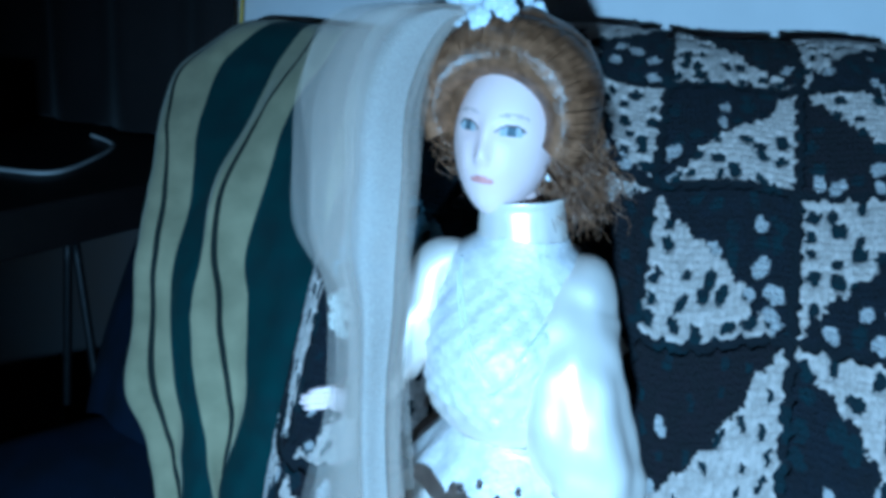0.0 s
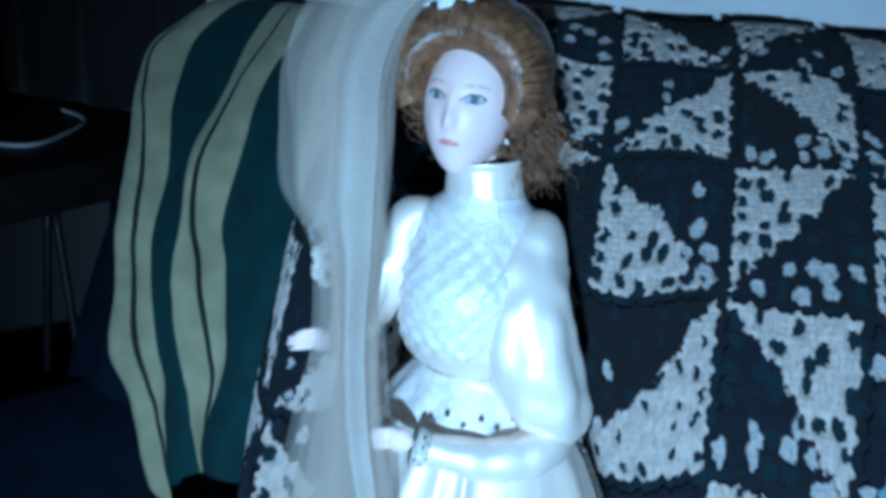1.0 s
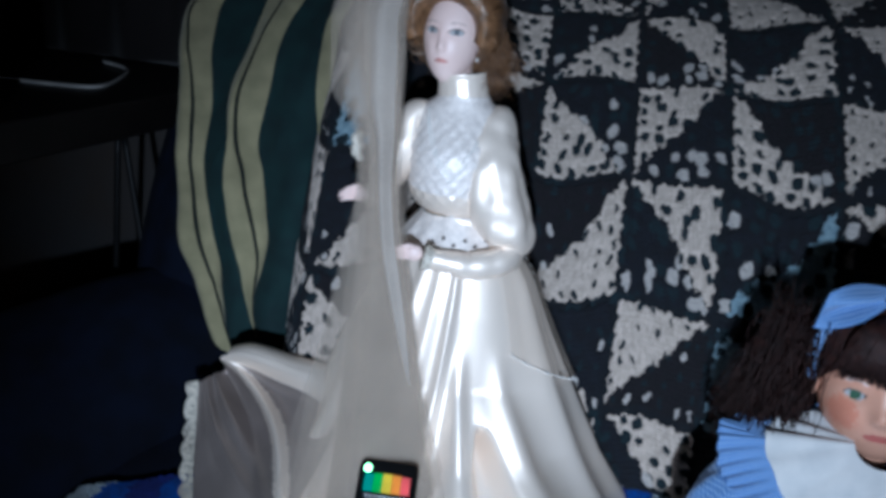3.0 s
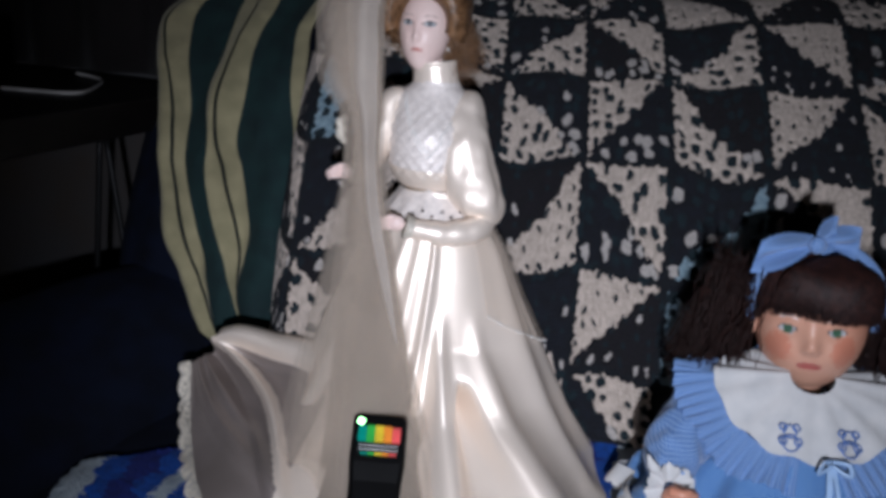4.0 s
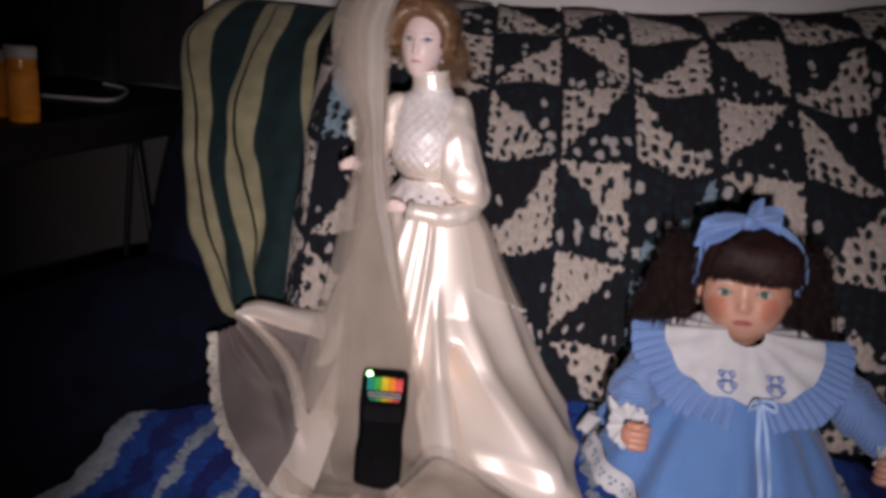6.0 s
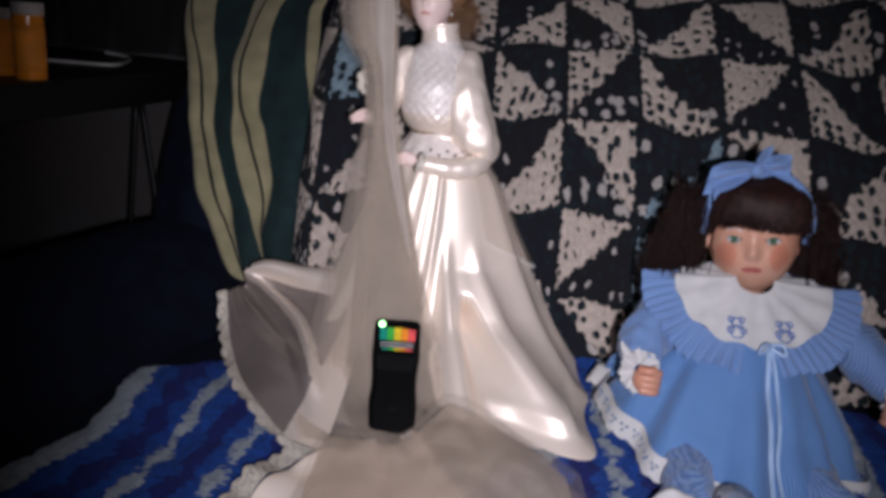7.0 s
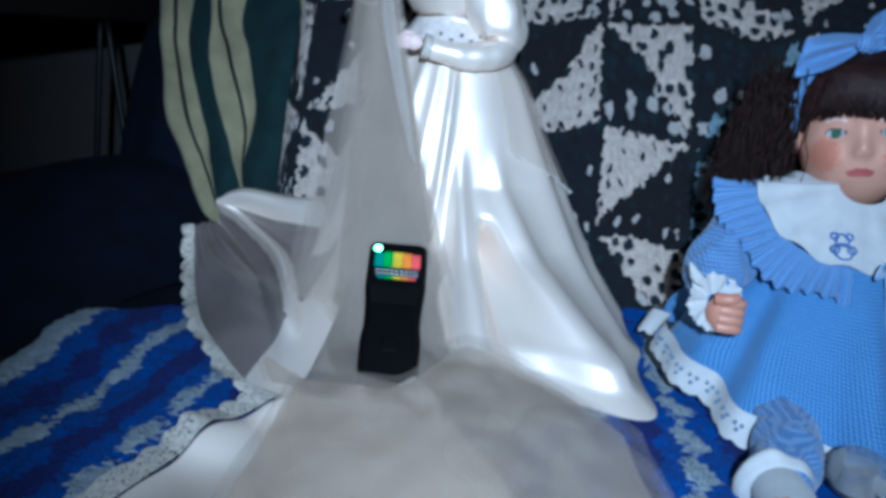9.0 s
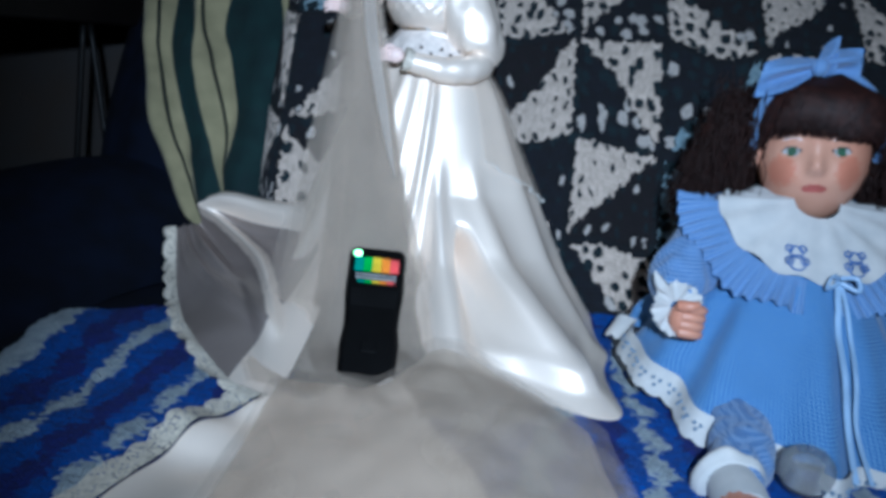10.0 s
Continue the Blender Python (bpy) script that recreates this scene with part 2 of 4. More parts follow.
def sheet(bm, fn, nu, nv, mat=0, closed=False, uv=None):
    """A surface fn(u, v) over the unit square; mat may be a function of the cell's middle."""
    rows = [[bm.verts.new(fn(i / nu, j / nv)) for i in range(nu if closed else nu + 1)] for j in range(nv + 1)]
    layer = bm.loops.layers.uv.verify() if uv else None
    for j in range(nv):
        for i in range(nu):
            k = (i + 1) % nu if closed else i + 1
            f = bm.faces.new((rows[j][i], rows[j][k], rows[j + 1][k], rows[j + 1][i]))
            f.material_index = mat((i + 0.5) / nu, (j + 0.5) / nv) if callable(mat) else mat
            if layer:
                for lp, (a, b) in zip(f.loops, ((i, j), (i + 1, j), (i + 1, j + 1), (i, j + 1))):
                    lp[layer].uv = uv(a / nu, b / nv)
    return rows


def smoothed(pts, t):
    """Catmull-Rom through pts (tuples of any length), t from 0 to 1."""
    n = len(pts) - 1
    k = min(int(t * n), n - 1)
    f = t * n - k
    p = [pts[min(max(k + d, 0), n)] for d in (-1, 0, 1, 2)]
    return [0.5 * (2 * b + (c - a) * f + (2 * a - 5 * b + 4 * c - d) * f * f + (3 * b - a - 3 * c + d) * f ** 3)
            for a, b, c, d in zip(*p)]


def tube(bm, pts, radius, mat=0, seg=8, steps=None, flat=1.0, crease=0.0):
    """A round, tapering tube along a smooth line; radius: a number or a list along it."""
    steps = steps or 4 * (len(pts) - 1)
    line = [Vector(smoothed(pts, i / steps)) for i in range(steps + 1)]
    rr = radius if isinstance(radius, (list, tuple)) else [radius, radius]
    rings, side = [], None
    for i, p in enumerate(line):
        d = (line[min(i + 1, steps)] - line[max(i - 1, 0)]).normalized()
        ref = side if side else (Vector((0, 0, 1)) if abs(d.z) < 0.9 else Vector((1, 0, 0)))
        a = (ref - d * ref.dot(d)).normalized()
        side = a
        b = d.cross(a)
        r = smoothed([(x,) for x in rr], i / steps)[0]
        ring = []
        for q in (2 * math.pi * k / seg for k in range(seg)):
            o = (a * math.cos(q) + b * math.sin(q) * flat) * r
            if crease:
                w = p + o
                o = o * (1 + crease * (noise.noise(Vector((w.x * 62, w.y * 62, w.z * 13))) + 0.4 * noise.noise(w * 60)))
            ring.append(bm.verts.new(p + o))
        rings.append(ring)
    for a, b in zip(rings, rings[1:]):
        for k in range(seg):
            bm.faces.new((a[k], a[(k + 1) % seg], b[(k + 1) % seg], b[k])).material_index = mat
    bm.faces.new(rings[0][::-1]).material_index = mat
    bm.faces.new(rings[-1]).material_index = mat


def blob(bm, centre, radii, mat=0, seg=16, turn=None, rough=0.0, freq=30):
    m = Matrix.Translation(centre) @ (turn or Matrix()) @ Matrix.Diagonal((*radii, 1))
    c, n = Vector(centre), max(5, seg // 2)

    def fn(u, v):
        a, b = 2 * math.pi * u, math.pi * (0.02 + 0.96 * v) - math.pi / 2
        p = m @ Vector((math.cos(a) * math.cos(b), math.sin(a) * math.cos(b), math.sin(b)))
        return p + (p - c) * rough * noise.noise(p * freq) if rough else p

    rows = sheet(bm, fn, seg, n, mat, closed=True)
    bm.faces.new(rows[0][::-1]).material_index = mat
    bm.faces.new(rows[-1]).material_index = mat


def ease(a, b, x):
    t = min(1, max(0, (x - a) / (b - a)))
    return t * t * (3 - 2 * t)


def along(table, z):
    """Linear look-up in rows (z, values...) of falling or rising z."""
    rows = sorted(table)
    if z <= rows[0][0]:
        return rows[0][1:]
    for a, b in zip(rows, rows[1:]):
        if z <= b[0]:
            f = (z - a[0]) / (b[0] - a[0])
            return tuple(p + (q - p) * f for p, q in zip(a[1:], b[1:]))
    return rows[-1][1:]


SEAT = 0.42

# ---- the room ----
def wall(name, lo, hi, mat=PAINT, label="plain painted wall of the room"):
    bm = bmesh.new()
    box(bm, lo, hi)
    ob = part(name, bm, mat, None, smooth=False)
    return tagged(ob, label, "wall", kind="structure")


wall("wall_north", (-1.9, 0.92, 0), (2.3, 1.04, 2.4), label="off-white painted wall behind the sofa")
wall("wall_south", (-1.9, -2.72, 0), (2.3, -2.6, 2.4))
wall("wall_west", (-2.02, -2.72, 0), (-1.9, 1.04, 2.4))
wall("wall_east", (2.3, -2.72, 0), (2.42, 1.04, 2.4))
tagged(wall("floor", (-2.02, -2.72, -0.1), (2.42, 1.04, 0), CARPET, "dark carpeted floor"), category="floor")
tagged(wall("ceiling", (-2.02, -2.72, 2.4), (2.42, 1.04, 2.5), CEIL, "plain pale ceiling"), category="ceiling")


# added sheet that darkens the wall where the table's shade falls
tagged(wall("wall_shade_sheet", (-1.88, 0.895, 0), (-0.30, 0.918, 0.86), WALL_SHADE, "dark grey-brown sheet added as the shade on the wall under the table"), category="panel")


# ---- the sofa ----
PROFILE = [(0.20, 0.30), (0.235, 0.36), (0.249, 0.422), (0.287, 0.527), (0.333, 0.656), (0.42, 0.795), (0.523, 0.906), (0.622, 0.985), (0.69, 1.022), (0.765, 1.030), (0.83, 0.985), (0.85, 0.90)]
KNOTS = [0.0]
for a, b in zip(PROFILE, PROFILE[1:]):
    KNOTS.append(KNOTS[-1] + math.hypot(b[0] - a[0], b[1] - a[1]))


def arc_at_height(z):
    """Arc length along the sofa back's front, from its foot, at the height z."""
    for k in range(len(PROFILE) - 3):
        if PROFILE[k][1] <= z <= PROFILE[k + 1][1]:
            return KNOTS[k] + (KNOTS[k + 1] - KNOTS[k]) * (z - PROFILE[k][1]) / (PROFILE[k + 1][1] - PROFILE[k][1])
    return KNOTS[9]


FINE = [smoothed(PROFILE, i / 440) for i in range(441)]
FINE_S = [0.0]
for a, b in zip(FINE, FINE[1:]):
    FINE_S.append(FINE_S[-1] + math.hypot(b[0] - a[0], b[1] - a[1]))
FINE_S = np.array(FINE_S) * KNOTS[-1] / FINE_S[-1]
FINE_Y, FINE_Z = np.array([f[0] for f in FINE]), np.array([f[1] for f in FINE])


def back(s, lift=0.0):
    """The point (y, z) on the sofa back's front at arc length s, lifted along its normal."""
    y, z = np.interp(s, FINE_S, FINE_Y), np.interp(s, FINE_S, FINE_Z)
    y2, z2 = np.interp(s + 0.01, FINE_S, FINE_Y), np.interp(s + 0.01, FINE_S, FINE_Z)
    y1, z1 = np.interp(s - 0.01, FINE_S, FINE_Y), np.interp(s - 0.01, FINE_S, FINE_Z)
    dy, dz = y2 - y1, z2 - z1
    q = np.sqrt(dy * dy + dz * dz) + 1e-9
    return y - dz / q * lift, z + dy / q * lift


def rise(x, z):
    """The back's top edge climbs a little along the sofa."""
    t = np.clip((z - 0.89) / 0.11, 0, 1)
    return 0.125 * np.clip(x - 0.39, 0, 0.7) * t * t * (3 - 2 * t)


def wrap(x):
    """The throw turns back at its end."""
    t = np.clip((-0.145 - x) / 0.045, 0, 1)
    return 0.085 * t * t


sofa = thing("sofa", "dark navy velour sofa with a rounded back, under throws", "sofa", (0.4, 0.2, 0))


def sofa_back():
    bm = bmesh.new()
    lo, hi, cap = -0.14, 1.62, 0.06

    def fn(u, v):
        x = lo + (hi - lo) * u
        drop = 0.03 * ease(lo + cap, lo, x) + 0.03 * ease(hi - cap, hi, x)
        y, z = back(KNOTS[-1] * v, -0.016 - drop)
        return (x, y, z + float(rise(x, z)))

    rows = sheet(bm, fn, 60, 44)
    for i in (0, -1):
        ring = [r[i] for r in rows]
        foot = [bm.verts.new((ring[0].co.x, 0.86, 0.30))]
        bm.faces.new(ring + foot)
    part("back_cushion", bm, NAVY, sofa)
    bm = bmesh.new()

    def end(u, v):
        x = -0.475 + 0.32 * u
        drop = 0.035 * ease(-0.40, -0.475, x)
        y, z = back(KNOTS[-1] * v, -0.02 - drop)
        return (x, y + 0.118, z - 0.03 + 0.0 * u)

    rows = sheet(bm, end, 20, 44)
    for i in (0, -1):
        ring = [r[i] for r in rows]
        foot = [bm.verts.new((ring[0].co.x, 0.90, 0.27))]
        bm.faces.new(ring + foot)
    part("corner_cushion", bm, NAVY, sofa)


sofa_back()
bm = bmesh.new()
box(bm, (-0.62, -0.40, 0.16), (1.6, 0.60, SEAT - 0.006), bevel=0.03)
part("seat_cushion", bm, NAVY, sofa)
bm = bmesh.new()
box(bm, (-0.60, -0.36, 0.05), (1.6, 0.86, 0.16), bevel=0.01)
part("base", bm, NAVY, sofa)


def sofa_arm():
    crest = [(-0.33, 0.56, 0.565), (-0.41, 0.49, 0.552), (-0.48, 0.40, 0.545), (-0.55, 0.30, 0.535), (-0.64, 0.12, 0.515), (-0.72, -0.12, 0.50), (-0.77, -0.42, 0.49)]
    foot = [(-0.14, 0.40, 0.43), (-0.21, 0.34, 0.425), (-0.27, 0.26, 0.422), (-0.33, 0.16, 0.418), (-0.38, 0.02, 0.414), (-0.44, -0.18, 0.412), (-0.48, -0.42, 0.41)]
    bm = bmesh.new()

    def fn(u, v):
        c, f = Vector(smoothed(crest, v)), Vector(smoothed(foot, v))
        if u < 0.65:
            t = u / 0.65
            p = f.lerp(c, t)
            p.z = f.z + (c.z - f.z) * math.sin(t * math.pi / 2) ** 1.3
        else:
            t = (u - 0.65) / 0.35
            out = (c - f).normalized()
            p = c + Vector((out.x, out.y, 0)) * 0.13 * math.sin(t * math.pi / 2)
            p.z = c.z - (c.z - 0.1) * (1 - math.cos(t * math.pi / 2))
        p.z += 0.008 * noise.noise(p * 7)
        return p

    sheet(bm, fn, 40, 40)
    part("arm", bm, NAVY, sofa)


sofa_arm()


# ---- crochet throw over the back ----
COLUMNS = [-0.188, -0.149, -0.010, 0.124, 0.249, 0.371, 0.512, 0.652, 0.790, 0.930, 1.07, 1.21]
ROW_Z = [1.026, 0.985, 0.905, 0.795, 0.657, 0.527, 0.405]
ROW_S = [KNOTS[9] - 0.015] + [arc_at_height(z) for z in ROW_Z[1:]]
afghan = thing("crochet_throw", "crochet patchwork throw of cream and near-black triangles over the sofa", "throw blanket", (0.4, 0.45, 0.4))


def crumple(x, s):
    return 0.0045 * np.sin(x * 9 + s * 5) + 0.003 * np.sin(x * 23 - s * 14 + 1)


def sag(x, s):
    """How the rows of the throw dip between the hanging points."""
    return 0.010 * np.sin(x * 22 + 1.2) * np.exp(-((s - 0.55) / 0.3) ** 2) + 0.006 * np.sin(x * 41 + s * 9)


def throw_base():
    bm = bmesh.new()

    def fn(u, v):
        x = -0.190 + 1.42 * u
        s = ROW_S[-1] + (KNOTS[9] + 0.03 - ROW_S[-1]) * v
        y, z = back(s, float(crumple(x, s)) - 0.001 + 0.0016 * math.sin(x * 900) * math.sin(s * 700))
        return (x, y + float(wrap(x)), z + float(rise(x, z)) + (0.004 * noise.noise(Vector((x * 60, 0, 3))) if v > 0.97 else 0))

    sheet(bm, fn, 240, 120, lambda u, v: 1 if noise.noise(Vector((u * 60, v * 40, 0))) > 0.25 else 0)
    part("ground", bm, [YARN_BASE, YARN_TEAL], afghan, "near-black net ground with teal joins")


throw_base()
RNG = np.random.default_rng(7)
CELLS = 54


def triangle_patches(col, row):
    """Two crocheted triangles that fill one square of the throw."""
    x0, x1 = COLUMNS[col], COLUMNS[col + 1]
    s1, s0 = ROW_S[row], ROW_S[row + 1]
    g = np.linspace(0, 1, CELLS + 1)
    u, v = np.meshgrid(g, g)
    ragged = 0.03 + 0.015 * RNG.random(4)
    wob = lambda a, k: 0.012 * np.sin(a * 37 + k) + 0.010 * np.sin(a * 71 + 2 * k)
    ue = ragged[0] + u * (1 - ragged[0] - ragged[1]) + wob(v, col + row) * (np.abs(u - 0.5) * 2) ** 3
    ve = ragged[2] + v * (1 - ragged[2] - ragged[3]) + wob(u, col - row) * (np.abs(v - 0.5) * 2) ** 3
    fray = 0.55 / CELLS
    ue = ue + fray * (RNG.random(u.shape) - 0.5)
    ve = ve + fray * (RNG.random(u.shape) - 0.5)
    x = x0 + (x1 - x0) * ue
    s = s0 + (s1 - s0) * ve
    s = s + sag(x, s)
    c = (g[1:] + g[:-1]) / 2
    cu, cv = np.meshgrid(c, c)
    jag = 0.030 * np.sin(cu * 40 + RNG.random() * 6) + 0.035 * (RNG.random((CELLS, CELLS)) - 0.5) + 0.04 * np.sin(cv * 9 + RNG.random() * 6)
    odd_col, odd_row = (col % 2 == 1), (row % 2 == 1)
    if odd_col:
        side = cu - cv if odd_row else 1 - cu - cv
    else:
        side = cu + cv - 1 if odd_row else cv - cu
    light = side + jag > 0.02
    open_work = np.zeros((CELLS, CELLS), bool)
    spots = np.zeros((CELLS, CELLS), bool)
    dim = np.zeros((CELLS, CELLS), bool)
    solid = RNG.random() < 0.25
    step = 0.17
    for a in np.arange(0.08, 1, step):
        for b in np.arange(0.08, 1, step):
            pa, pb = a + (RNG.random() - 0.5) * 0.09, b + (RNG.random() - 0.5) * 0.09
            ra, rb, tilt = 0.032 + 0.034 * RNG.random(), 0.040 + 0.042 * RNG.random(), (RNG.random() - 0.5) * 1.4
            if solid:
                ra, rb = ra * 0.45, rb * 0.7
            du, dv = cu - pa, cv - pb
            e = ((du * math.cos(tilt) + dv * math.sin(tilt)) / ra) ** 2 + ((dv * math.cos(tilt) - du * math.sin(tilt)) / rb) ** 2
            if RNG.random() < (0.62 if pb > 0.45 else 0.92):
                open_work |= e < 1
            if (pb < 0.40 or RNG.random() < 0.2) and RNG.random() < 0.50:
                spots |= e < 1.3
            elif RNG.random() < 0.7:
                dim |= e < 1.1
    weave = 0.0012 * np.sin(ve * (s1 - s0) * 900) + 0.0010 * np.sin(ue * (x1 - x0) * 1100 + ve * 20)
    for name, mask, base_lift in (("light_patch", light, 0.0055), ("dark_patch", ~light, 0.0045)):
        holes = open_work if name == "light_patch" else spots
        sunk = np.zeros((CELLS + 1, CELLS + 1), bool)
        for di in (0, 1):
            for dj in (0, 1):
                sunk[di:CELLS + di, dj:CELLS + dj] |= holes
        lift = crumple(x, s) + base_lift + weave + 0.0006 * (RNG.random(u.shape) - 0.5) - 0.0030 * sunk
        y, z = back(s, lift)
        z = z + rise(x, z)
        y = y + wrap(x)
        co = np.stack([x, y, z], -1).reshape(-1, 3)
        jj, ii = np.nonzero(mask)
        if len(jj) < 30:
            continue
        n = CELLS + 1
        quads = np.stack([jj * n + ii, jj * n + ii + 1, (jj + 1) * n + ii + 1, (jj + 1) * n + ii], 1)
        used, inv = np.unique(quads, return_inverse=True)
        me = bpy.data.meshes.new(name)
        me.from_pydata(co[used].tolist(), [], inv.reshape(-1, 4).tolist())
        misty = name == "light_patch" and ((col, row) in ((5, 3), (5, 4), (1, 2)))
        dark = YARN_PLUM if (col + 2 * row) % 3 == 0 else YARN_NAVY
        for m in ((YARN_MIST if misty else YARN_CREAM), YARN_TEAL) if name == "light_patch" else (dark, YARN_PALE, YARN_TEAL):
            me.materials.append(m)
        kind = holes.astype(np.int32) + (2 * (dim & ~holes) if name == "dark_patch" else 0)
        me.polygons.foreach_set("material_index", kind[jj, ii].astype(np.int32))
        me.polygons.foreach_set("use_smooth", [True] * len(me.polygons))
        ob = new(name, me)
        ob.parent = afghan
        ob.matrix_parent_inverse = Matrix.Translation(afghan.location).inverted()


for col in range(len(COLUMNS) - 1):
    for row in range(len(ROW_S) - 1):
        triangle_patches(col, row)


# ---- striped cloth over the corner ----
def striped_cloth():
    # height, depth and the x of: left edge, line, end of light, light again, line, end, last green, right edge
    levels = [
        (1.000, 0.800, -0.415, -0.395, -0.370, -0.335, -0.310, -0.285, -0.205, -0.190),
        (0.992, 0.757, -0.440, -0.420, -0.390, -0.340, -0.315, -0.280, -0.212, -0.195),
        (0.955, 0.700, -0.468, -0.448, -0.412, -0.345, -0.318, -0.285, -0.226, -0.205),
        (0.925, 0.666, -0.480, -0.458, -0.418, -0.347, -0.324, -0.293, -0.235, -0.212),
        (0.882, 0.623, -0.478, -0.441, -0.406, -0.349, -0.333, -0.296, -0.228, -0.205),
        (0.818, 0.562, -0.450, -0.409, -0.383, -0.347, -0.332, -0.292, -0.214, -0.196),
        (0.755, 0.516, -0.428, -0.389, -0.369, -0.331, -0.321, -0.293, -0.196, -0.183),
        (0.712, 0.486, -0.415, -0.382, -0.362, -0.324, -0.300, -0.272, -0.187, -0.175),
        (0.643, 0.446, -0.393, -0.352, -0.333, -0.300, -0.269, -0.244, -0.172, -0.167),
        (0.590, 0.430, -0.377, -0.338, -0.313, -0.279, -0.258, -0.247, -0.168, -0.165),
        (0.540, 0.413, -0.352, -0.310, -0.297, -0.259, -0.254, -0.249, -0.171, -0.168),
        (0.472, 0.389, -0.311, -0.273, -0.267, -0.229, -0.228, -0.226, -0.166, -0.163),
        (0.425, 0.372, -0.285, -0.250, -0.246, -0.212, -0.211, -0.209, -0.160, -0.158),
    ]
    bm = bmesh.new()
    line = 0.0042

    def xs(row):
        l, a, b, c, d, e, f, r = row[2:]
        w = min(line, (e - c) * 0.3 + 0.0006)
        return [l, a - line / 2, a + line / 2, b, c, d - w / 2, d + w / 2, e, f, r]

    mats = [0, 2, 0, 1, 0, 2, 0, 1, 0]
    cuts = [0, 8, 10, 16, 24, 30, 32, 38, 54, 58]
    steps = 96
    grid = []
    for j in range(steps + 1):
        row = smoothed(levels, j / steps)
        edge = xs(row)
        line_v = []
        for i in range(cuts[-1] + 1):
            k = max(q for q in range(len(cuts)) if cuts[q] <= i and q < len(cuts) - 1)
            f = (i - cuts[k]) / (cuts[k + 1] - cuts[k])
            x = edge[k] + (edge[k + 1] - edge[k]) * f
            across = i / cuts[-1]
            fold = 0.009 * math.sin(across * 17 + j * 0.06) + 0.018 * noise.noise(Vector((x * 16, 0, row[0] * 9))) + 0.006 * abs(noise.noise(Vector((x * 30, 5, row[0] * 16)))) + 0.003 * math.sin(row[0] * 60 + x * 40)
            roll_off = 0.05 * ease(0.10, 0.0, across) ** 2
            line_v.append(bm.verts.new((x, row[1] - 0.012 + fold + roll_off, row[0])))
        grid.append(line_v)
    for a, b in zip(grid, grid[1:]):
        for i in range(cuts[-1]):
            k = max(q for q in range(len(cuts) - 1) if cuts[q] <= i)
            bm.faces.new((a[i], a[i + 1], b[i + 1], b[i])).material_index = mats[k]
    bmesh.ops.recalc_face_normals(bm, faces=bm.faces)
    ob = part("striped_blanket", bm, [STR_LIGHT, STR_GREEN, STR_LINE], None)
    mod = ob.modifiers.new("thickness", "SOLIDIFY")
    mod.thickness, mod.offset = 0.004, 0
    tagged(ob, "green and olive-cream striped cotton blanket hanging over the sofa corner", "blanket")


striped_cloth()


# ---- blue and white ripple throw on the seat ----
ripple = thing("ripple_throw", "blue and white ripple-stitch crochet throw spread over the seat", "throw blanket", (0.2, 0.0, SEAT))


def ripple_rows():
    """Rows of shell stitch: each row laps the last one with a scalloped, fuzzy edge."""
    ax, ay = 0.215, 0.9766          # the rows run this way
    nx, ny = ay, -ax
    p, k = -0.345, 0
    rng = random.Random(5)
    while p < 1.25:
        tone = (0, 1, 2, 1)[k % 4]
        width = (0.018, 0.028, 0.028, 0.027)[k % 4] * rng.uniform(0.85, 1.2)
        shift, seed, pitch = rng.uniform(0, 3), rng.uniform(0, 50), rng.uniform(0.058, 0.070)
        bm = bmesh.new()
        steps, across, start = 300, 10, -0.46

        def fn(u, v):
            a = start + 0.80 * v
            shell = abs(math.sin(math.pi * (a / pitch) + shift)) ** 0.7
            drift = 0.014 * math.sin(a * 8 + p * 9) + 0.020 * noise.noise(Vector((a * 5, p * 6, 0)))
            ragged = 0.003 * noise.noise(Vector((a * 90, seed, u))) + 0.002 * noise.noise(Vector((a * 300, seed, 4)))
            edge = (0.017 * shell + ragged) * ease(0.3, 1, u) - (0.006 * shell + ragged) * ease(0.5, 0, u)
            q = p + width * (u * 1.3 - 0.15) + drift + edge
            x, y = nx * q + ax * a, ny * q + ay * a
            hump = 0.004 * math.sin(math.pi * min(1, 0.12 + 0.9 * u)) * (0.6 + 0.4 * shell) + 0.004 * u
            z = SEAT + 0.002 + hump + 0.008 * noise.noise(Vector((x * 9, y * 9, 1)))
            z += 0.0018 * noise.noise(Vector((x * 260, y * 260, k)))
            if y > 0.20:
                z += 0.6 * (y - 0.20) ** 1.2
            if x < -0.30:
                z += 0.10 * (-0.30 - x)
            return (x, min(y, 0.30), z)

        sheet(bm, fn, across, steps)
        # rows that leave the seat are cut at its edges
        gone = [v for v in bm.verts if v.co.y < -0.40 or v.co.y > 0.275 or v.co.x < -0.43 or v.co.x > 1.15 or (v.co.x < -0.20 and v.co.y > 0.10 + 0.55 * (v.co.x + 0.36))]
        bmesh.ops.delete(bm, geom=gone, context="VERTS")
        if len(bm.faces) > 20:
            part(("white_stripe", "royal_blue_stripe", "deep_blue_stripe")[tone], bm, (ZIG_WHITE, ZIG_BLUE, ZIG_DEEP)[tone], ripple)
        else:
            bm.free()
        p += width
        k += 1


ripple_rows()


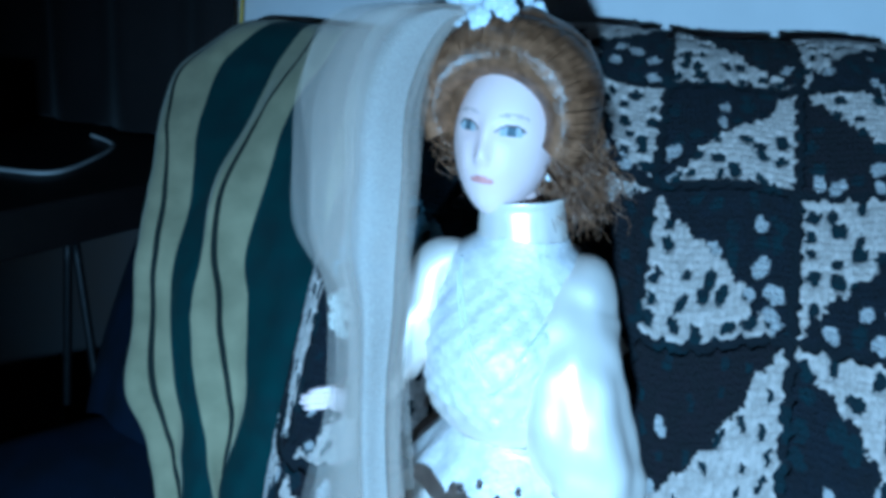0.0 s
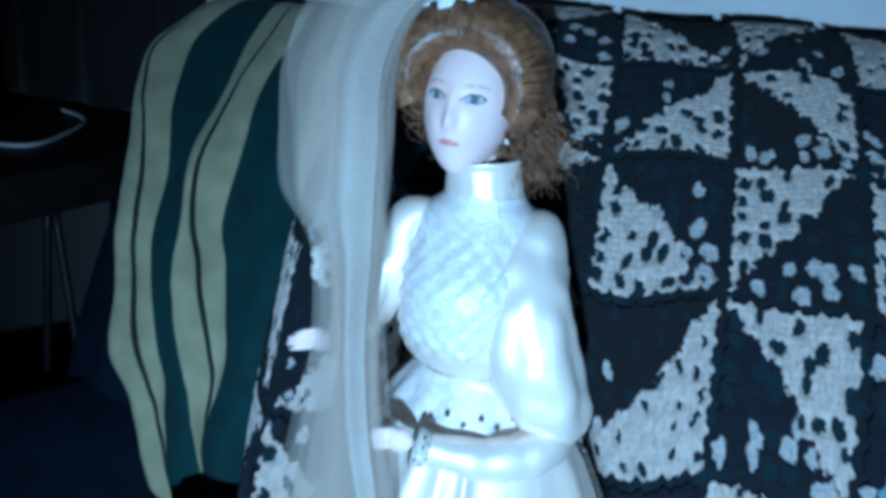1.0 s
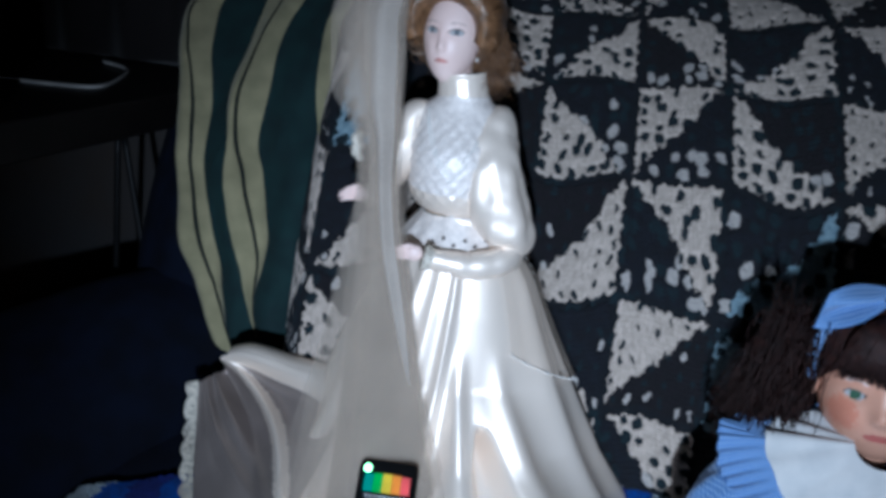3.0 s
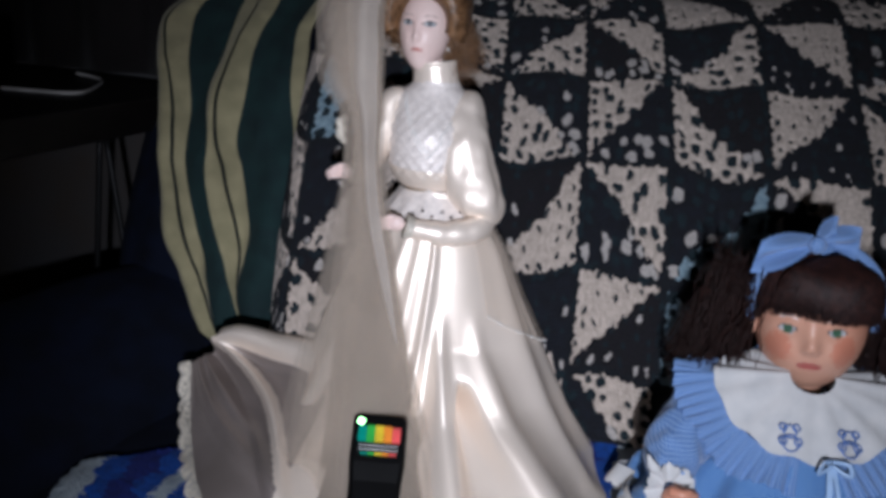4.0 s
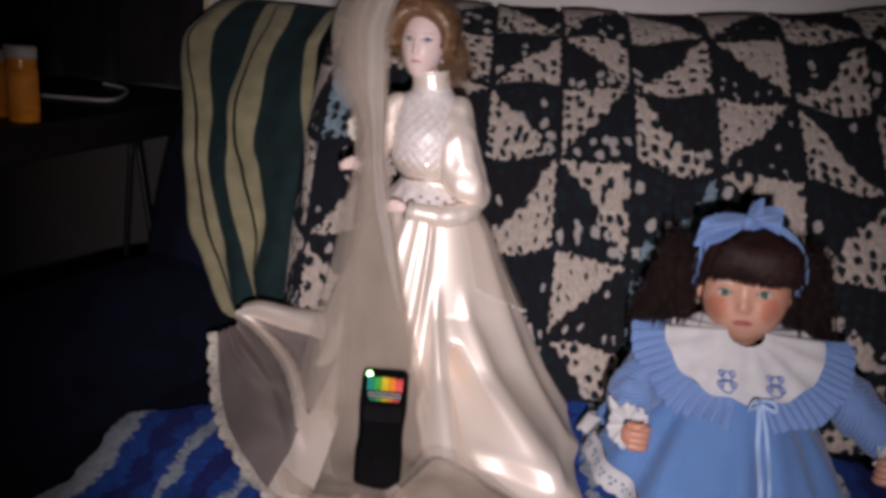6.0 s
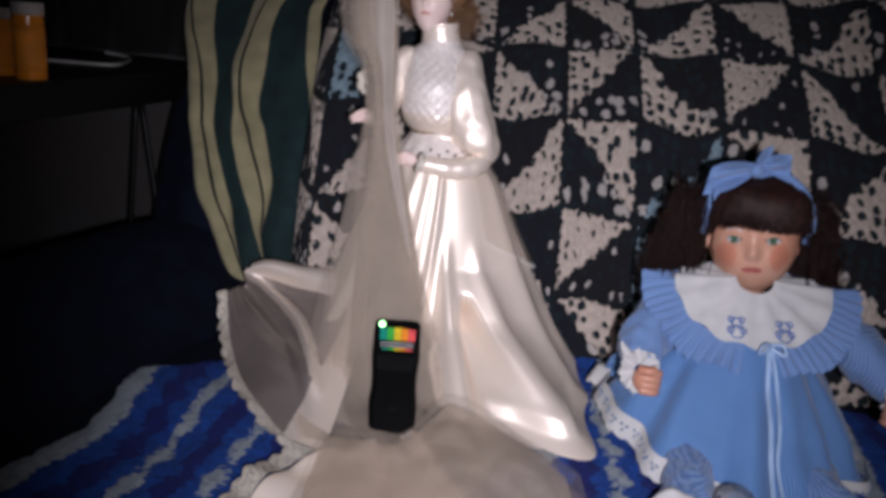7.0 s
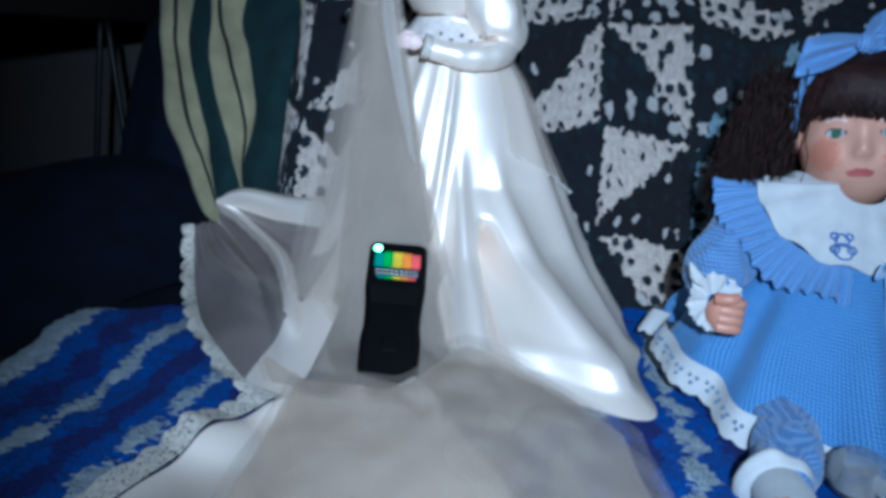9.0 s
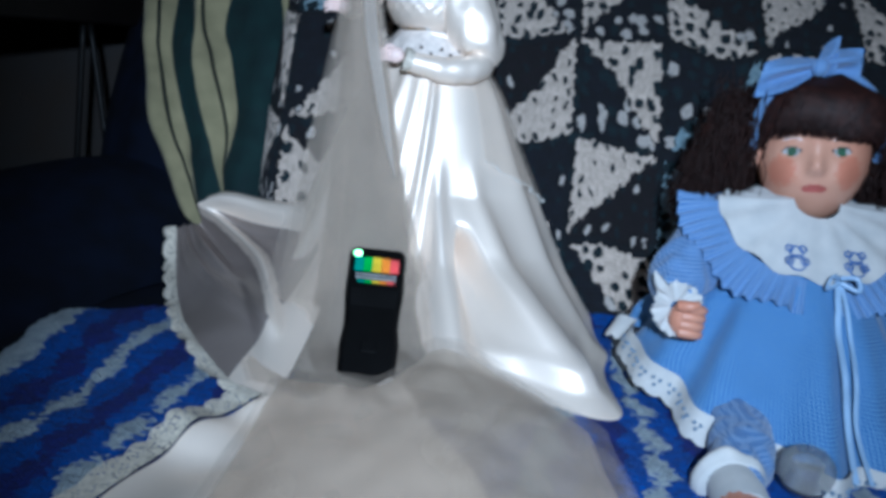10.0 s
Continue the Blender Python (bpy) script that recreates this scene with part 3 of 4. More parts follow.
# ---- dolls ----
def doll_head(bm, centre, radii, yaw, pitch, skin, eye, mats, jaw=0.30, nose=0.13, child=False, lean=0, mouth=-0.56):
    """A modelled head that looks along -y, turned by yaw and pitch (degrees)."""
    turn = Euler((radians(pitch), radians(lean), radians(yaw))).to_matrix()
    c = Vector(centre)
    nu, nv = 150, 120
    white, iris, lash, lips, brow = mats
    ey, ex, ew, eh = eye

    def unit(u, v):
        lon = (u - 0.5) * 2 * math.pi
        lat = (v - 0.5) * math.pi
        return math.sin(lon) * math.cos(lat), -math.cos(lon) * math.cos(lat), math.sin(lat)

    def fn(u, v):
        x, y, z = unit(u, v)
        front = max(0.0, -y)
        w = 1 - jaw * max(0.0, -z) ** 1.6
        px, py, pz = x * w, y, z
        n = math.exp(-(x / 0.14) ** 2) * (math.exp(-((z + 0.16) / 0.13) ** 2) + 0.45 * math.exp(-((z - 0.08) / 0.2) ** 2))
        py -= nose * n * front
        py -= 0.07 * front * math.exp(-(x / 0.26) ** 2 - ((z - mouth - 0.03) / 0.16) ** 2)
        py -= 0.05 * front * math.exp(-(x / 0.3) ** 2 - ((z + 0.88) / 0.2) ** 2)
        sock = math.exp(-((abs(x) - ex) / (ew * 1.2)) ** 2 - ((z - ey) / (eh * 1.9)) ** 2)
        py += 0.07 * front * sock
        py -= 0.05 * front * math.exp(-((abs(x) - 0.45) / 0.22) ** 2 - ((z + 0.3) / 0.22) ** 2) * (1.6 if child else 1)
        lid = math.exp(-((abs(x) - ex) / (ew * 1.1)) ** 2 - ((z - ey - eh * 1.5) / (eh * 0.7)) ** 2)
        py -= 0.035 * front * lid
        parting = math.exp(-(x / 0.22) ** 4 - ((z - mouth) / 0.014) ** 2)
        py += 0.030 * front * parting
        wings = math.exp(-((abs(x) - 0.10) / 0.05) ** 2 - ((z + 0.22) / 0.05) ** 2)
        py -= 0.045 * front * wings
        return c + turn @ Vector((px * radii[0], py * radii[1], pz * radii[2]))

    def mat(u, v):
        x, y, z = unit(u, v)
        if y > -0.3:
            return skin
        dx, dz = (abs(x) - ex) / ew, (z - ey) / eh
        bend = dz + 0.35 * dx * dx
        r = dx * dx + bend * bend
        if r < 1:
            return iris if ((abs(x) - ex) / 0.085) ** 2 + ((z - ey - 0.01) / 0.085) ** 2 < 1 else white
        if r < 1.75 and bend > 0.25:
            return lash
        if abs(z - (ey + eh * (2.9 if not child else 3.1)) + 0.5 * (abs(x) - ex) ** 2) < (0.018 if not child else 0.016) and abs(dx) < 1.25:
            return brow
        lx, lz = x / (0.22 if child else 0.25), (z - mouth - 0.007 * math.cos(x * 15)) / (0.062 if child else 0.056)
        if abs(lx) ** 1.4 + lz * lz < 1:
            return lips
        if child:
            rosy = math.exp(-((abs(x) - 0.56) / 0.24) ** 2 - ((z + 0.24) / 0.26) ** 2)
            if rosy > 0.45 + 0.35 * noise.noise(Vector((x * 60, z * 60, 3))):
                return 14
        return skin

    sheet(bm, fn, nu, nv, mat, closed=True)


def strands(bm, count, path, radius, mat, seed, seg=4, steps=14):
    rng = random.Random(seed)
    for _ in range(count):
        pts = path(rng)
        tube(bm, pts, [radius * rng.uniform(0.7, 1.2), radius, radius * 0.5], mat, seg, steps)


BRIDE = [PORCELAIN, HAIR, SATIN, BODICE, LACE, EYEWHITE, IRISGREY, LASH, LIPS, BROW, BEAD, GOLD, SATIN_TAUPE, TULLE, COLLAR]
WAIST = (0.047, 0.246, 0.772)


# ridges of the skirt: bearing, width and height
SKIRT_FOLDS = [(180, 10, 0.014), (206, 9, 0.013), (232, 9, 0.015), (250, 9, 0.012), (268, 5, 0.012),
               (342, 8, 0.016), (361, 7, 0.014), (380, 9, 0.014)]


def skirt_point(theta, z):
    """Point of the bride's skirt; theta 0 is towards +x, -90 degrees towards the room."""
    side = along([(0.425, 0.245), (0.44, 0.225), (0.50, 0.182), (0.56, 0.150), (0.65, 0.106), (0.72, 0.075), (0.765, 0.046), (0.80, 0.034)], z)[0]
    front = along([(0.425, 0.275), (0.44, 0.215), (0.47, 0.165), (0.53, 0.104), (0.60, 0.078), (0.68, 0.062), (0.765, 0.038), (0.80, 0.032)], z)[0]
    left = along([(0.425, 0.170), (0.45, 0.165), (0.53, 0.145), (0.60, 0.125), (0.70, 0.088), (0.765, 0.040), (0.80, 0.032)], z)[0]
    cx, sy = math.cos(theta), math.sin(theta)
    ax = side if cx > 0 else left
    ay = front if sy < 0 else 0.12 + 0.0 * z if z < 0.6 else 0.06
    r = 1 / math.sqrt((cx / ax) ** 2 + (sy / ay) ** 2)
    grow = 0.45 * ease(0.785, 0.70, z) + 0.55 * ease(0.72, 0.50, z)
    deg = math.degrees(theta) % 360
    ridge = 0.0
    fan = (z - 0.6) * 40
    for at, wide, high in SKIRT_FOLDS:
        d = (deg - at - fan * math.cos(math.radians(at - 270)) + 180) % 360 - 180
        ridge += high * math.exp(-abs(d / wide) ** 1.6)
    d = (deg - 306 + 180) % 360 - 180
    r += along([(0.425, 0.078), (0.46, 0.095), (0.50, 0.060), (0.54, 0.028), (0.60, 0.0)], z)[0] * math.exp(-(d / 20) ** 2)
    d = (deg - 299 + 180) % 360 - 180
    hollow = ease(0.575, 0.53, z)
    r -= 0.058 * hollow * math.exp(-abs(d / (3.5 + 5.5 * ease(0.575, 0.45, z))) ** 3)
    r += 0.024 * ease(0.66, 0.52, z) * (math.exp(-((d + 15) / 6) ** 2) + 0.6 * math.exp(-((d - 15) / 6) ** 2))
    r += ridge * grow
    top = ease(0.70, 0.77, z)
    cxx = 0.052 * top + 0.055 * (1 - top)
    return Vector((cxx + r * cx, 0.246 + r * sy, z))


def bride_doll():
    bm = bmesh.new()
    # skirt
    def skirt(u, v):
        z = 0.780 - 0.353 * v ** 0.9
        return skirt_point(2 * math.pi * u, z)
    sheet(bm, skirt, 420, 90, 2, closed=True)
    # overskirt swag of net on the hip, with beads along its edge
    def swag(u, v):
        th = radians(-38 + 62 * u)
        z = 0.772 - (0.13 + 0.08 * u) * v
        p = skirt_point(th, z)
        out = Vector((math.cos(th), math.sin(th), 0))
        return p + out * (0.004 + 0.005 * v * math.sin(u * 21) ** 2)
    sheet(bm, swag, 60, 24, 13)
    for i in range(46):
        blob(bm, swag(i / 45, 1.0), (0.0014, 0.0014, 0.0014), 10, 6)
        if i % 2 == 0:
            blob(bm, swag(1.0, i / 45), (0.0015, 0.0015, 0.0015), 10, 6)
            blob(bm, swag(0.86, i / 45), (0.0013, 0.0013, 0.0013), 10, 6)
    # train held out to one side, taupe satin with ivory bands, lace hem
    crest = [(-0.238, 0.262, 0.535), (-0.205, 0.258, 0.548), (-0.150, 0.25, 0.545), (-0.100, 0.235, 0.548), (-0.070, 0.21, 0.55), (-0.050, 0.17, 0.54), (-0.035, 0.13, 0.50)]
    hem = [(-0.262, 0.245, 0.500), (-0.245, 0.20, 0.462), (-0.215, 0.13, 0.449), (-0.180, 0.06, 0.448), (-0.135, -0.005, 0.448), (-0.090, -0.06, 0.448), (-0.045, -0.085, 0.450)]
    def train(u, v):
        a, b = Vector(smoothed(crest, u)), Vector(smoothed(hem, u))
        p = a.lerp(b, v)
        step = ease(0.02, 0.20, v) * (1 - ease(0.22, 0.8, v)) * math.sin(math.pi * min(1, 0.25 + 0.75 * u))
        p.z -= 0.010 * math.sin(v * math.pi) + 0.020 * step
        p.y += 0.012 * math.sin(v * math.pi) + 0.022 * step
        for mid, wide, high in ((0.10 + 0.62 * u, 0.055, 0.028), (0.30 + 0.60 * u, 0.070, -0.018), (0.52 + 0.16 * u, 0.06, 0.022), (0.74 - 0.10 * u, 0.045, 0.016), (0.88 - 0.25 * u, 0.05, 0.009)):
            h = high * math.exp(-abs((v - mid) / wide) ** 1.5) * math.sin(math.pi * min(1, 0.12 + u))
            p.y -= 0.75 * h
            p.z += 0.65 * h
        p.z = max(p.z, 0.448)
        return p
    # ivory cells along crest and ridge paint the highlights of the folds
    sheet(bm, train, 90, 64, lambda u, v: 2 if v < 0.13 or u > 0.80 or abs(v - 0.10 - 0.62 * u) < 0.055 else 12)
    def roll(u, v):
        a = Vector(smoothed(crest, 0.05 + 0.7 * u))
        q = v * math.pi * 1.3 - 0.4
        return a + Vector((0, 0.016 - 0.016 * math.cos(q), 0.010 * math.sin(q))) + Vector((0, 0.03 * v, -0.05 * v * v))
    sheet(bm, roll, 50, 12, 2)
    def hem_lace(u, v):
        a = Vector(smoothed(hem, u))
        out = Vector((-0.85, -0.5, 0)).normalized()
        sc = 0.011 + 0.005 * abs(math.sin(u * 46))
        return a + out * sc * v + Vector((0, 0, 0.004 + 0.003 * math.sin(u * 33) * v))
    sheet(bm, hem_lace, 160, 6, 4)
    # the front fall of the train, spread on the seat, with its own lace
    def apron(u, v):
        left = smoothed([(-0.050, -0.085), (-0.072, -0.115), (-0.096, -0.155), (-0.114, -0.205), (-0.145, -0.32)], v)
        right = smoothed([(0.05, -0.02), (0.10, -0.10), (0.14, -0.18), (0.16, -0.26), (0.17, -0.36)], v)
        x, y = left[0] + (right[0] - left[0]) * u, left[1] + (right[1] - left[1]) * u
        return Vector((x, y, 0.4505 + 0.005 * math.sin(u * 14 + v * 5) + 0.004 * math.sin(v * 17)))
    sheet(bm, apron, 50, 40, 2)
    def apron_lace(u, v):
        a = apron(0, u)
        sc = 0.026 + 0.006 * abs(math.sin(u * 30))
        return a + Vector((-0.8, 0.55, 0)).normalized() * sc * v + Vector((0, 0, 0.003 - 0.004 * v + 0.001 * math.sin(u * 30)))
    sheet(bm, apron_lace, 120, 6, 4)
    # bodice
    rings = [(0.766, 0.048, 0.246, 0.038, 0.034), (0.781, 0.045, 0.246, 0.036, 0.033), (0.788, 0.042, 0.243, 0.042, 0.040), (0.80, 0.040, 0.239, 0.047, 0.044), (0.818, 0.039, 0.237, 0.049, 0.045),
             (0.848, 0.038, 0.236, 0.049, 0.044), (0.872, 0.039, 0.243, 0.047, 0.036), (0.890, 0.039, 0.248, 0.044, 0.030), (0.902, 0.039, 0.250, 0.030, 0.027), (0.908, 0.039, 0.250, 0.0268, 0.0258)]
    def torso(u, v):
        z, cx, cy, rx, ry = smoothed(rings, v)
        a = 2 * math.pi * u
        tuft = 0.0019 * math.sin(a * 20) * math.sin(z * 400) * ease(0.90, 0.86, z) * ease(0.79, 0.81, z)
        return (cx + (rx + tuft) * math.cos(a), cy + (ry + tuft) * math.sin(a), z)
    sheet(bm, torso, 90, 60, lambda u, v: 2 if v < 0.40 else 3, closed=True)
    def neckband(u, v):
        a = 2 * math.pi * u
        r = 0.0276 - 0.0030 * v + 0.0004 * math.sin(a * 44) * (1 - v) + 0.0005 * noise.noise(Vector((math.cos(a) * 3, math.sin(a) * 3, v * 3))) + (0.002 if v > 0.9 else 0) + 0.0007 * math.sin(a * 30) * (v > 0.85)
        return (0.039 - 0.005 * v + r * math.cos(a), 0.250 + 0.95 * r * math.sin(a), 0.898 + 0.031 * v + 0.004 * math.cos(a))
    sheet(bm, neckband, 60, 14, 2, closed=True)
    tube(bm, [(0.037, 0.25, 0.90), (0.030, 0.251, 0.922), (0.025, 0.253, 0.945)], 0.0165, 0, 16)
    # V-shaped cords of the yoke and a belt with a clasp
    def breast(dx, z):
        cx, cy, rx, ry = along(rings, z)
        return (cx + dx, cy - ry * math.sqrt(max(0.02, 1 - (dx / rx) ** 2)) - 0.0006, z)
    for off in (0.0, 0.007):
        for sgn in (-1, 1):
            tube(bm, [breast(sgn * d, z - off) for d, z in ((0.033, 0.892), (0.030, 0.880), (0.023, 0.866), (0.014, 0.850), (0.004, 0.836), (0.0, 0.832))], 0.0010, 10, 6, 30)
    tube(bm, [(0.045 + 0.0375 * math.cos(a), 0.246 + 0.0345 * math.sin(a), 0.784 + 0.004 * math.cos(a)) for a in (2 * math.pi * k / 24 for k in range(25))], 0.0013, 11, 6, 60)
    blob(bm, (0.043, 0.2105, 0.785), (0.004, 0.0025, 0.003), 10, 10)
    # peplum below the belt with small dark eyelets
    def peplum(u, v):
        a = 2 * math.pi * u
        r = 0.0385 + 0.026 * v + 0.002 * math.sin(a * 14) * v
        return (0.046 + r * math.cos(a), 0.246 + 0.88 * r * math.sin(a), 0.782 - 0.036 * v)
    sheet(bm, peplum, 90, 12, 3, closed=True)
    for k in range(10):
        a = -1.9 + 0.2 * k
        r = 0.0585
        blob(bm, (0.046 + r * math.cos(a), 0.246 + 0.88 * r * math.sin(a), 0.757 + 0.006 * (k % 2)), (0.002, 0.002, 0.002), 7, 6)
    # sleeves: gathered at the shoulder, full above the elbow
    tube(bm, [(0.066, 0.252, 0.876), (0.077, 0.246, 0.884), (0.076, 0.236, 0.866), (0.078, 0.226, 0.842), (0.086, 0.219, 0.814), (0.099, 0.216, 0.786), (0.108, 0.214, 0.764), (0.108, 0.210, 0.752)],
         [0.010, 0.017, 0.026, 0.030, 0.0315, 0.0315, 0.026, 0.015], 2, 48, 100, crease=0.14)
    tube(bm, [(0.110, 0.222, 0.764), (0.100, 0.200, 0.746), (0.072, 0.186, 0.741), (0.045, 0.178, 0.744), (0.028, 0.174, 0.747)], [0.018, 0.0175, 0.0145, 0.012, 0.010], 2, 30, 50, crease=0.14)
    tube(bm, [(0.030, 0.174, 0.747), (0.022, 0.172, 0.749)], [0.0125, 0.014], 4, 16, 4)
    tube(bm, [(0.008, 0.252, 0.874), (-0.008, 0.246, 0.882), (-0.015, 0.243, 0.864), (-0.026, 0.236, 0.838), (-0.034, 0.230, 0.815), (-0.038, 0.226, 0.802)],
         [0.012, 0.016, 0.020, 0.023, 0.021, 0.014], 2, 30, 50, crease=0.16)
    tube(bm, [(-0.034, 0.228, 0.806), (-0.040, 0.212, 0.799), (-0.045, 0.204, 0.798)], [0.016, 0.013, 0.011], 2, 20, 20, crease=0.1)
    tube(bm, [(-0.045, 0.204, 0.798), (-0.050, 0.201, 0.798)], [0.012, 0.013], 4, 14, 4)
    # fingers: a small palm and four tapered digits each
    for base, way, up in (((0.012, 0.171, 0.752), Vector((-1, -0.10, 0.06)), Vector((0.15, 0, 1))), ((-0.054, 0.198, 0.799), Vector((-0.75, -0.35, 0.10)), Vector((0.4, 0, 1)))):
        b = Vector(base)
        way.normalize()
        blob(bm, b, (0.010, 0.006, 0.009), 0, 14)
        for k in range(4):
            o = b + up * (0.0062 - 0.0039 * k) + way * 0.005
            reach = (0.016, 0.019, 0.018, 0.014)[k]
            tube(bm, [o, o + way * reach * 0.55 + Vector((0, -0.002, -0.001)), o + way * reach + Vector((0, 0.002, -0.005))], [0.0028, 0.0025, 0.0015], 0, 8, 10)
        tube(bm, [b + up * 0.005, b + up * 0.009 + way * 0.006 + Vector((0, -0.005, 0)), b + up * 0.008 + way * 0.012 + Vector((0, -0.006, 0))], [0.0028, 0.0025, 0.0016], 0, 8, 8)
    # cuff frill seen beyond the veil
    for k in range(7):
        blob(bm, (-0.066 + 0.003 * math.cos(k * 2.0), 0.222, 0.832 + 0.004 * k), (0.006, 0.004, 0.005), 4, 8, rough=0.4, freq=200)
    # head
    doll_head(bm, (0.0205, 0.247, 0.9628), (0.0292, 0.0330, 0.0478), -11, -2, 0, (0.13, 0.44, 0.20, 0.064), (5, 6, 7, 8, 9), jaw=0.17, nose=0.15, mouth=-0.46)
    for sx, sy in ((0.0475, 0.247), (-0.007, 0.256)):
        blob(bm, (sx, sy + 0.004, 0.966), (0.002, 0.004, 0.007), 0, 10)
    blob(bm, (0.0490, 0.240, 0.944), (0.0018, 0.0018, 0.0024), 10, 8)
    # hair: a full roll swept up and back from the brow, loose curls at the nape
    f = Matrix.Rotation(radians(-10), 4, "Z")
    hc = Vector((0.0190, 0.252, 0.972))
    blob(bm, hc + Vector((0.001, 0.020, 0.012)), (0.053, 0.043, 0.051), 1, 40, rough=0.05, freq=60)
    def swept(rng):
        a = rng.uniform(-2.05, 2.05)
        fall = 1 - 0.12 * abs(a)
        pts = []
        r0x, r0z = 0.0262, 0.0205
        thick = 0.033 * rng.uniform(0.86, 1.08) * (1.0 if abs(a) < 1.2 else 0.85)
        kick = rng.uniform(-0.07, 0.07)
        for t, r, d in ((0, 0.0, -0.022), (0.18, 0.26, -0.032), (0.38, 0.60, -0.032), (0.6, 0.93, -0.016), (0.8, 0.92, 0.012), (1.0, 0.50, 0.040)):
            p = Vector((math.sin(a + kick * t) * (r0x + 0.92 * thick * r), d + 0.012 * (1 - math.cos(a)) * (1 - t), math.cos(a + kick * t) * (r0z + thick * r)))
            pts.append(hc + f @ p + Vector((0, 0, 0.004)))
        return pts
    strands(bm, 2200, swept, 0.0006, 1, 3, 3, 15)
    def curl(cx, cy, cz, sx, sz):
        def make(rng):
            x, y, z = cx + rng.gauss(0, sx), cy + rng.gauss(0, 0.010), cz + rng.gauss(0, 0.008)
            ph, w = rng.uniform(0, 6), rng.uniform(0.003, 0.007)
            n = 6
            drift = rng.uniform(-0.2, 0.9)
            return [(x + drift * 0.02 * k / n + w * math.cos(ph + k * 1.6), y + w * math.sin(ph + k * 1.6), z - sz * k / n * rng.uniform(0.8, 1.2)) for k in range(n + 1)]
        return make
    blob(bm, (0.058, 0.268, 0.950), (0.017, 0.014, 0.024), 1, 18, rough=0.5, freq=90)
    strands(bm, 420, curl(0.054, 0.262, 0.972, 0.008, 0.048), 0.00045, 1, 11, 3, 18)
    strands(bm, 110, curl(0.068, 0.266, 0.955, 0.007, 0.028), 0.0004, 1, 13, 3, 18)
    strands(bm, 120, curl(-0.014, 0.266, 0.968, 0.005, 0.022), 0.00045, 1, 12, 3, 18)
    ob = part("bride_doll", bm, BRIDE, None)
    tagged(ob, "auburn-haired porcelain bride doll in an ivory satin gown, standing", "doll")


bride_doll()


# ---- the bride's veil ----
def bridal_veil():
    veil = thing("bridal_veil", "long white tulle veil with silk flowers, pooling on the seat", "veil", (0.0, 0.2, 0.45))

    def layer_part(name, fn, nu, nv, mat):
        bm = bmesh.new()
        sheet(bm, fn, nu, nv, 0)
        part(name, bm, mat, veil)

    path = [  # y, z, left x, right x
        (0.258, 1.034, -0.020, 0.020), (0.240, 1.024, -0.085, -0.010), (0.225, 0.985, -0.102, -0.024), (0.214, 0.940, -0.097, -0.021), (0.206, 0.900, -0.090, -0.018),
        (0.200, 0.868, -0.068, -0.015), (0.192, 0.820, -0.058, -0.012), (0.180, 0.765, -0.062, -0.002), (0.168, 0.700, -0.070, 0.014), (0.152, 0.630, -0.080, 0.030),
        (0.132, 0.560, -0.092, 0.048), (0.112, 0.505, -0.102, 0.066), (0.060, 0.462, -0.108, 0.090), (-0.005, 0.454, -0.105, 0.150), (-0.060, 0.456, -0.080, 0.205)]

    def layer(shift, amp, seed, near, far, hi=1.0, spread=0.0):
        """One fall of net; near and far: its share of the veil's width."""
        def fn(u, v):
            y, z, l, r = smoothed(path, hi * v)
            edge = 0.05 * noise.noise(Vector((seed, v * 3, 0)))
            uu = near + edge + (far + spread * ease(0.45, 0.8, v) - near - edge) * u
            x = l + (r - l) * uu
            w = amp * (0.5 + 0.7 * v)
            rip = 1.5 * w * math.sin(uu * 7 + seed + 3 * v) + 0.4 * w * math.sin(uu * 15 + 3 * seed - 4 * v) + 0.010 * noise.noise(Vector((x * 14, seed, z * 9)))
            return Vector((x + 0.003 * math.sin(v * 15 + seed), y + shift + rip - 0.012 * math.sin(math.pi * max(0, min(1, uu))), z + 0.003 * math.sin(uu * 20) * (v > 0.85)))
        return fn

    for k, (near, far, hi) in enumerate(((0.0, 1.0, 1.0), (0.05, 0.98, 1.0), (0.14, 1.0, 0.97), (0.24, 0.94, 1.0), (0.34, 1.0, 0.95), (0.46, 0.97, 1.0), (0.58, 1.0, 0.92))):
        layer_part("net_layer", layer(-0.0025 * k, 0.003, 0.3 + 1.9 * k, near, far, hi, (0.0, 0.10, 0.05, 0.16, 0.08, 0.0, 0.04)[k]), 40, 110, TULLE)

    def gathered(u, v):
        y, z, l, r = smoothed(path, 0.05 + 0.60 * v)
        wide = 0.42 * (1 - v ** 3) + 0.02
        x = r - 0.004 - (r - l) * wide * (1 - u)
        return Vector((x, y - 0.020 + 0.002 * math.sin(u * 7 + 4 * v) - 0.006 * math.sin(math.pi * u) + 0.006 * noise.noise(Vector((x * 16, 2, z * 7))), z))
    layer_part("gathered_fold", gathered, 24, 90, TULLE_FOLD)

    # the end of the veil bunched over the hem and drawn forward on the seat
    def pool(seed, rise, x0, x1, y0, y1):
        def fn(u, v):
            arch = ease(0.28, 0.52, u) * math.sin(math.pi * min(1, u)) ** 0.8
            x = x0 + (x1 - x0) * u + 0.03 * v * (u - 0.3)
            y = y0 + (y1 - y0) * v + 0.080 * arch * (1 - v) ** 1.5 - 0.03 * u * (1 - v)
            h = rise * (1 - 0.6 * v) * math.sin(math.pi * (0.08 + 0.84 * u))
            base = 0.4575
            if y > -0.03:
                base += 0.45 * (y + 0.03) ** 1.1
            z = base + h + 0.006 * noise.noise(Vector((x * 13, y * 10, seed))) + 0.0025 * noise.noise(Vector((x * 45, y * 30, seed)))
            return Vector((x, y, z))
        return fn
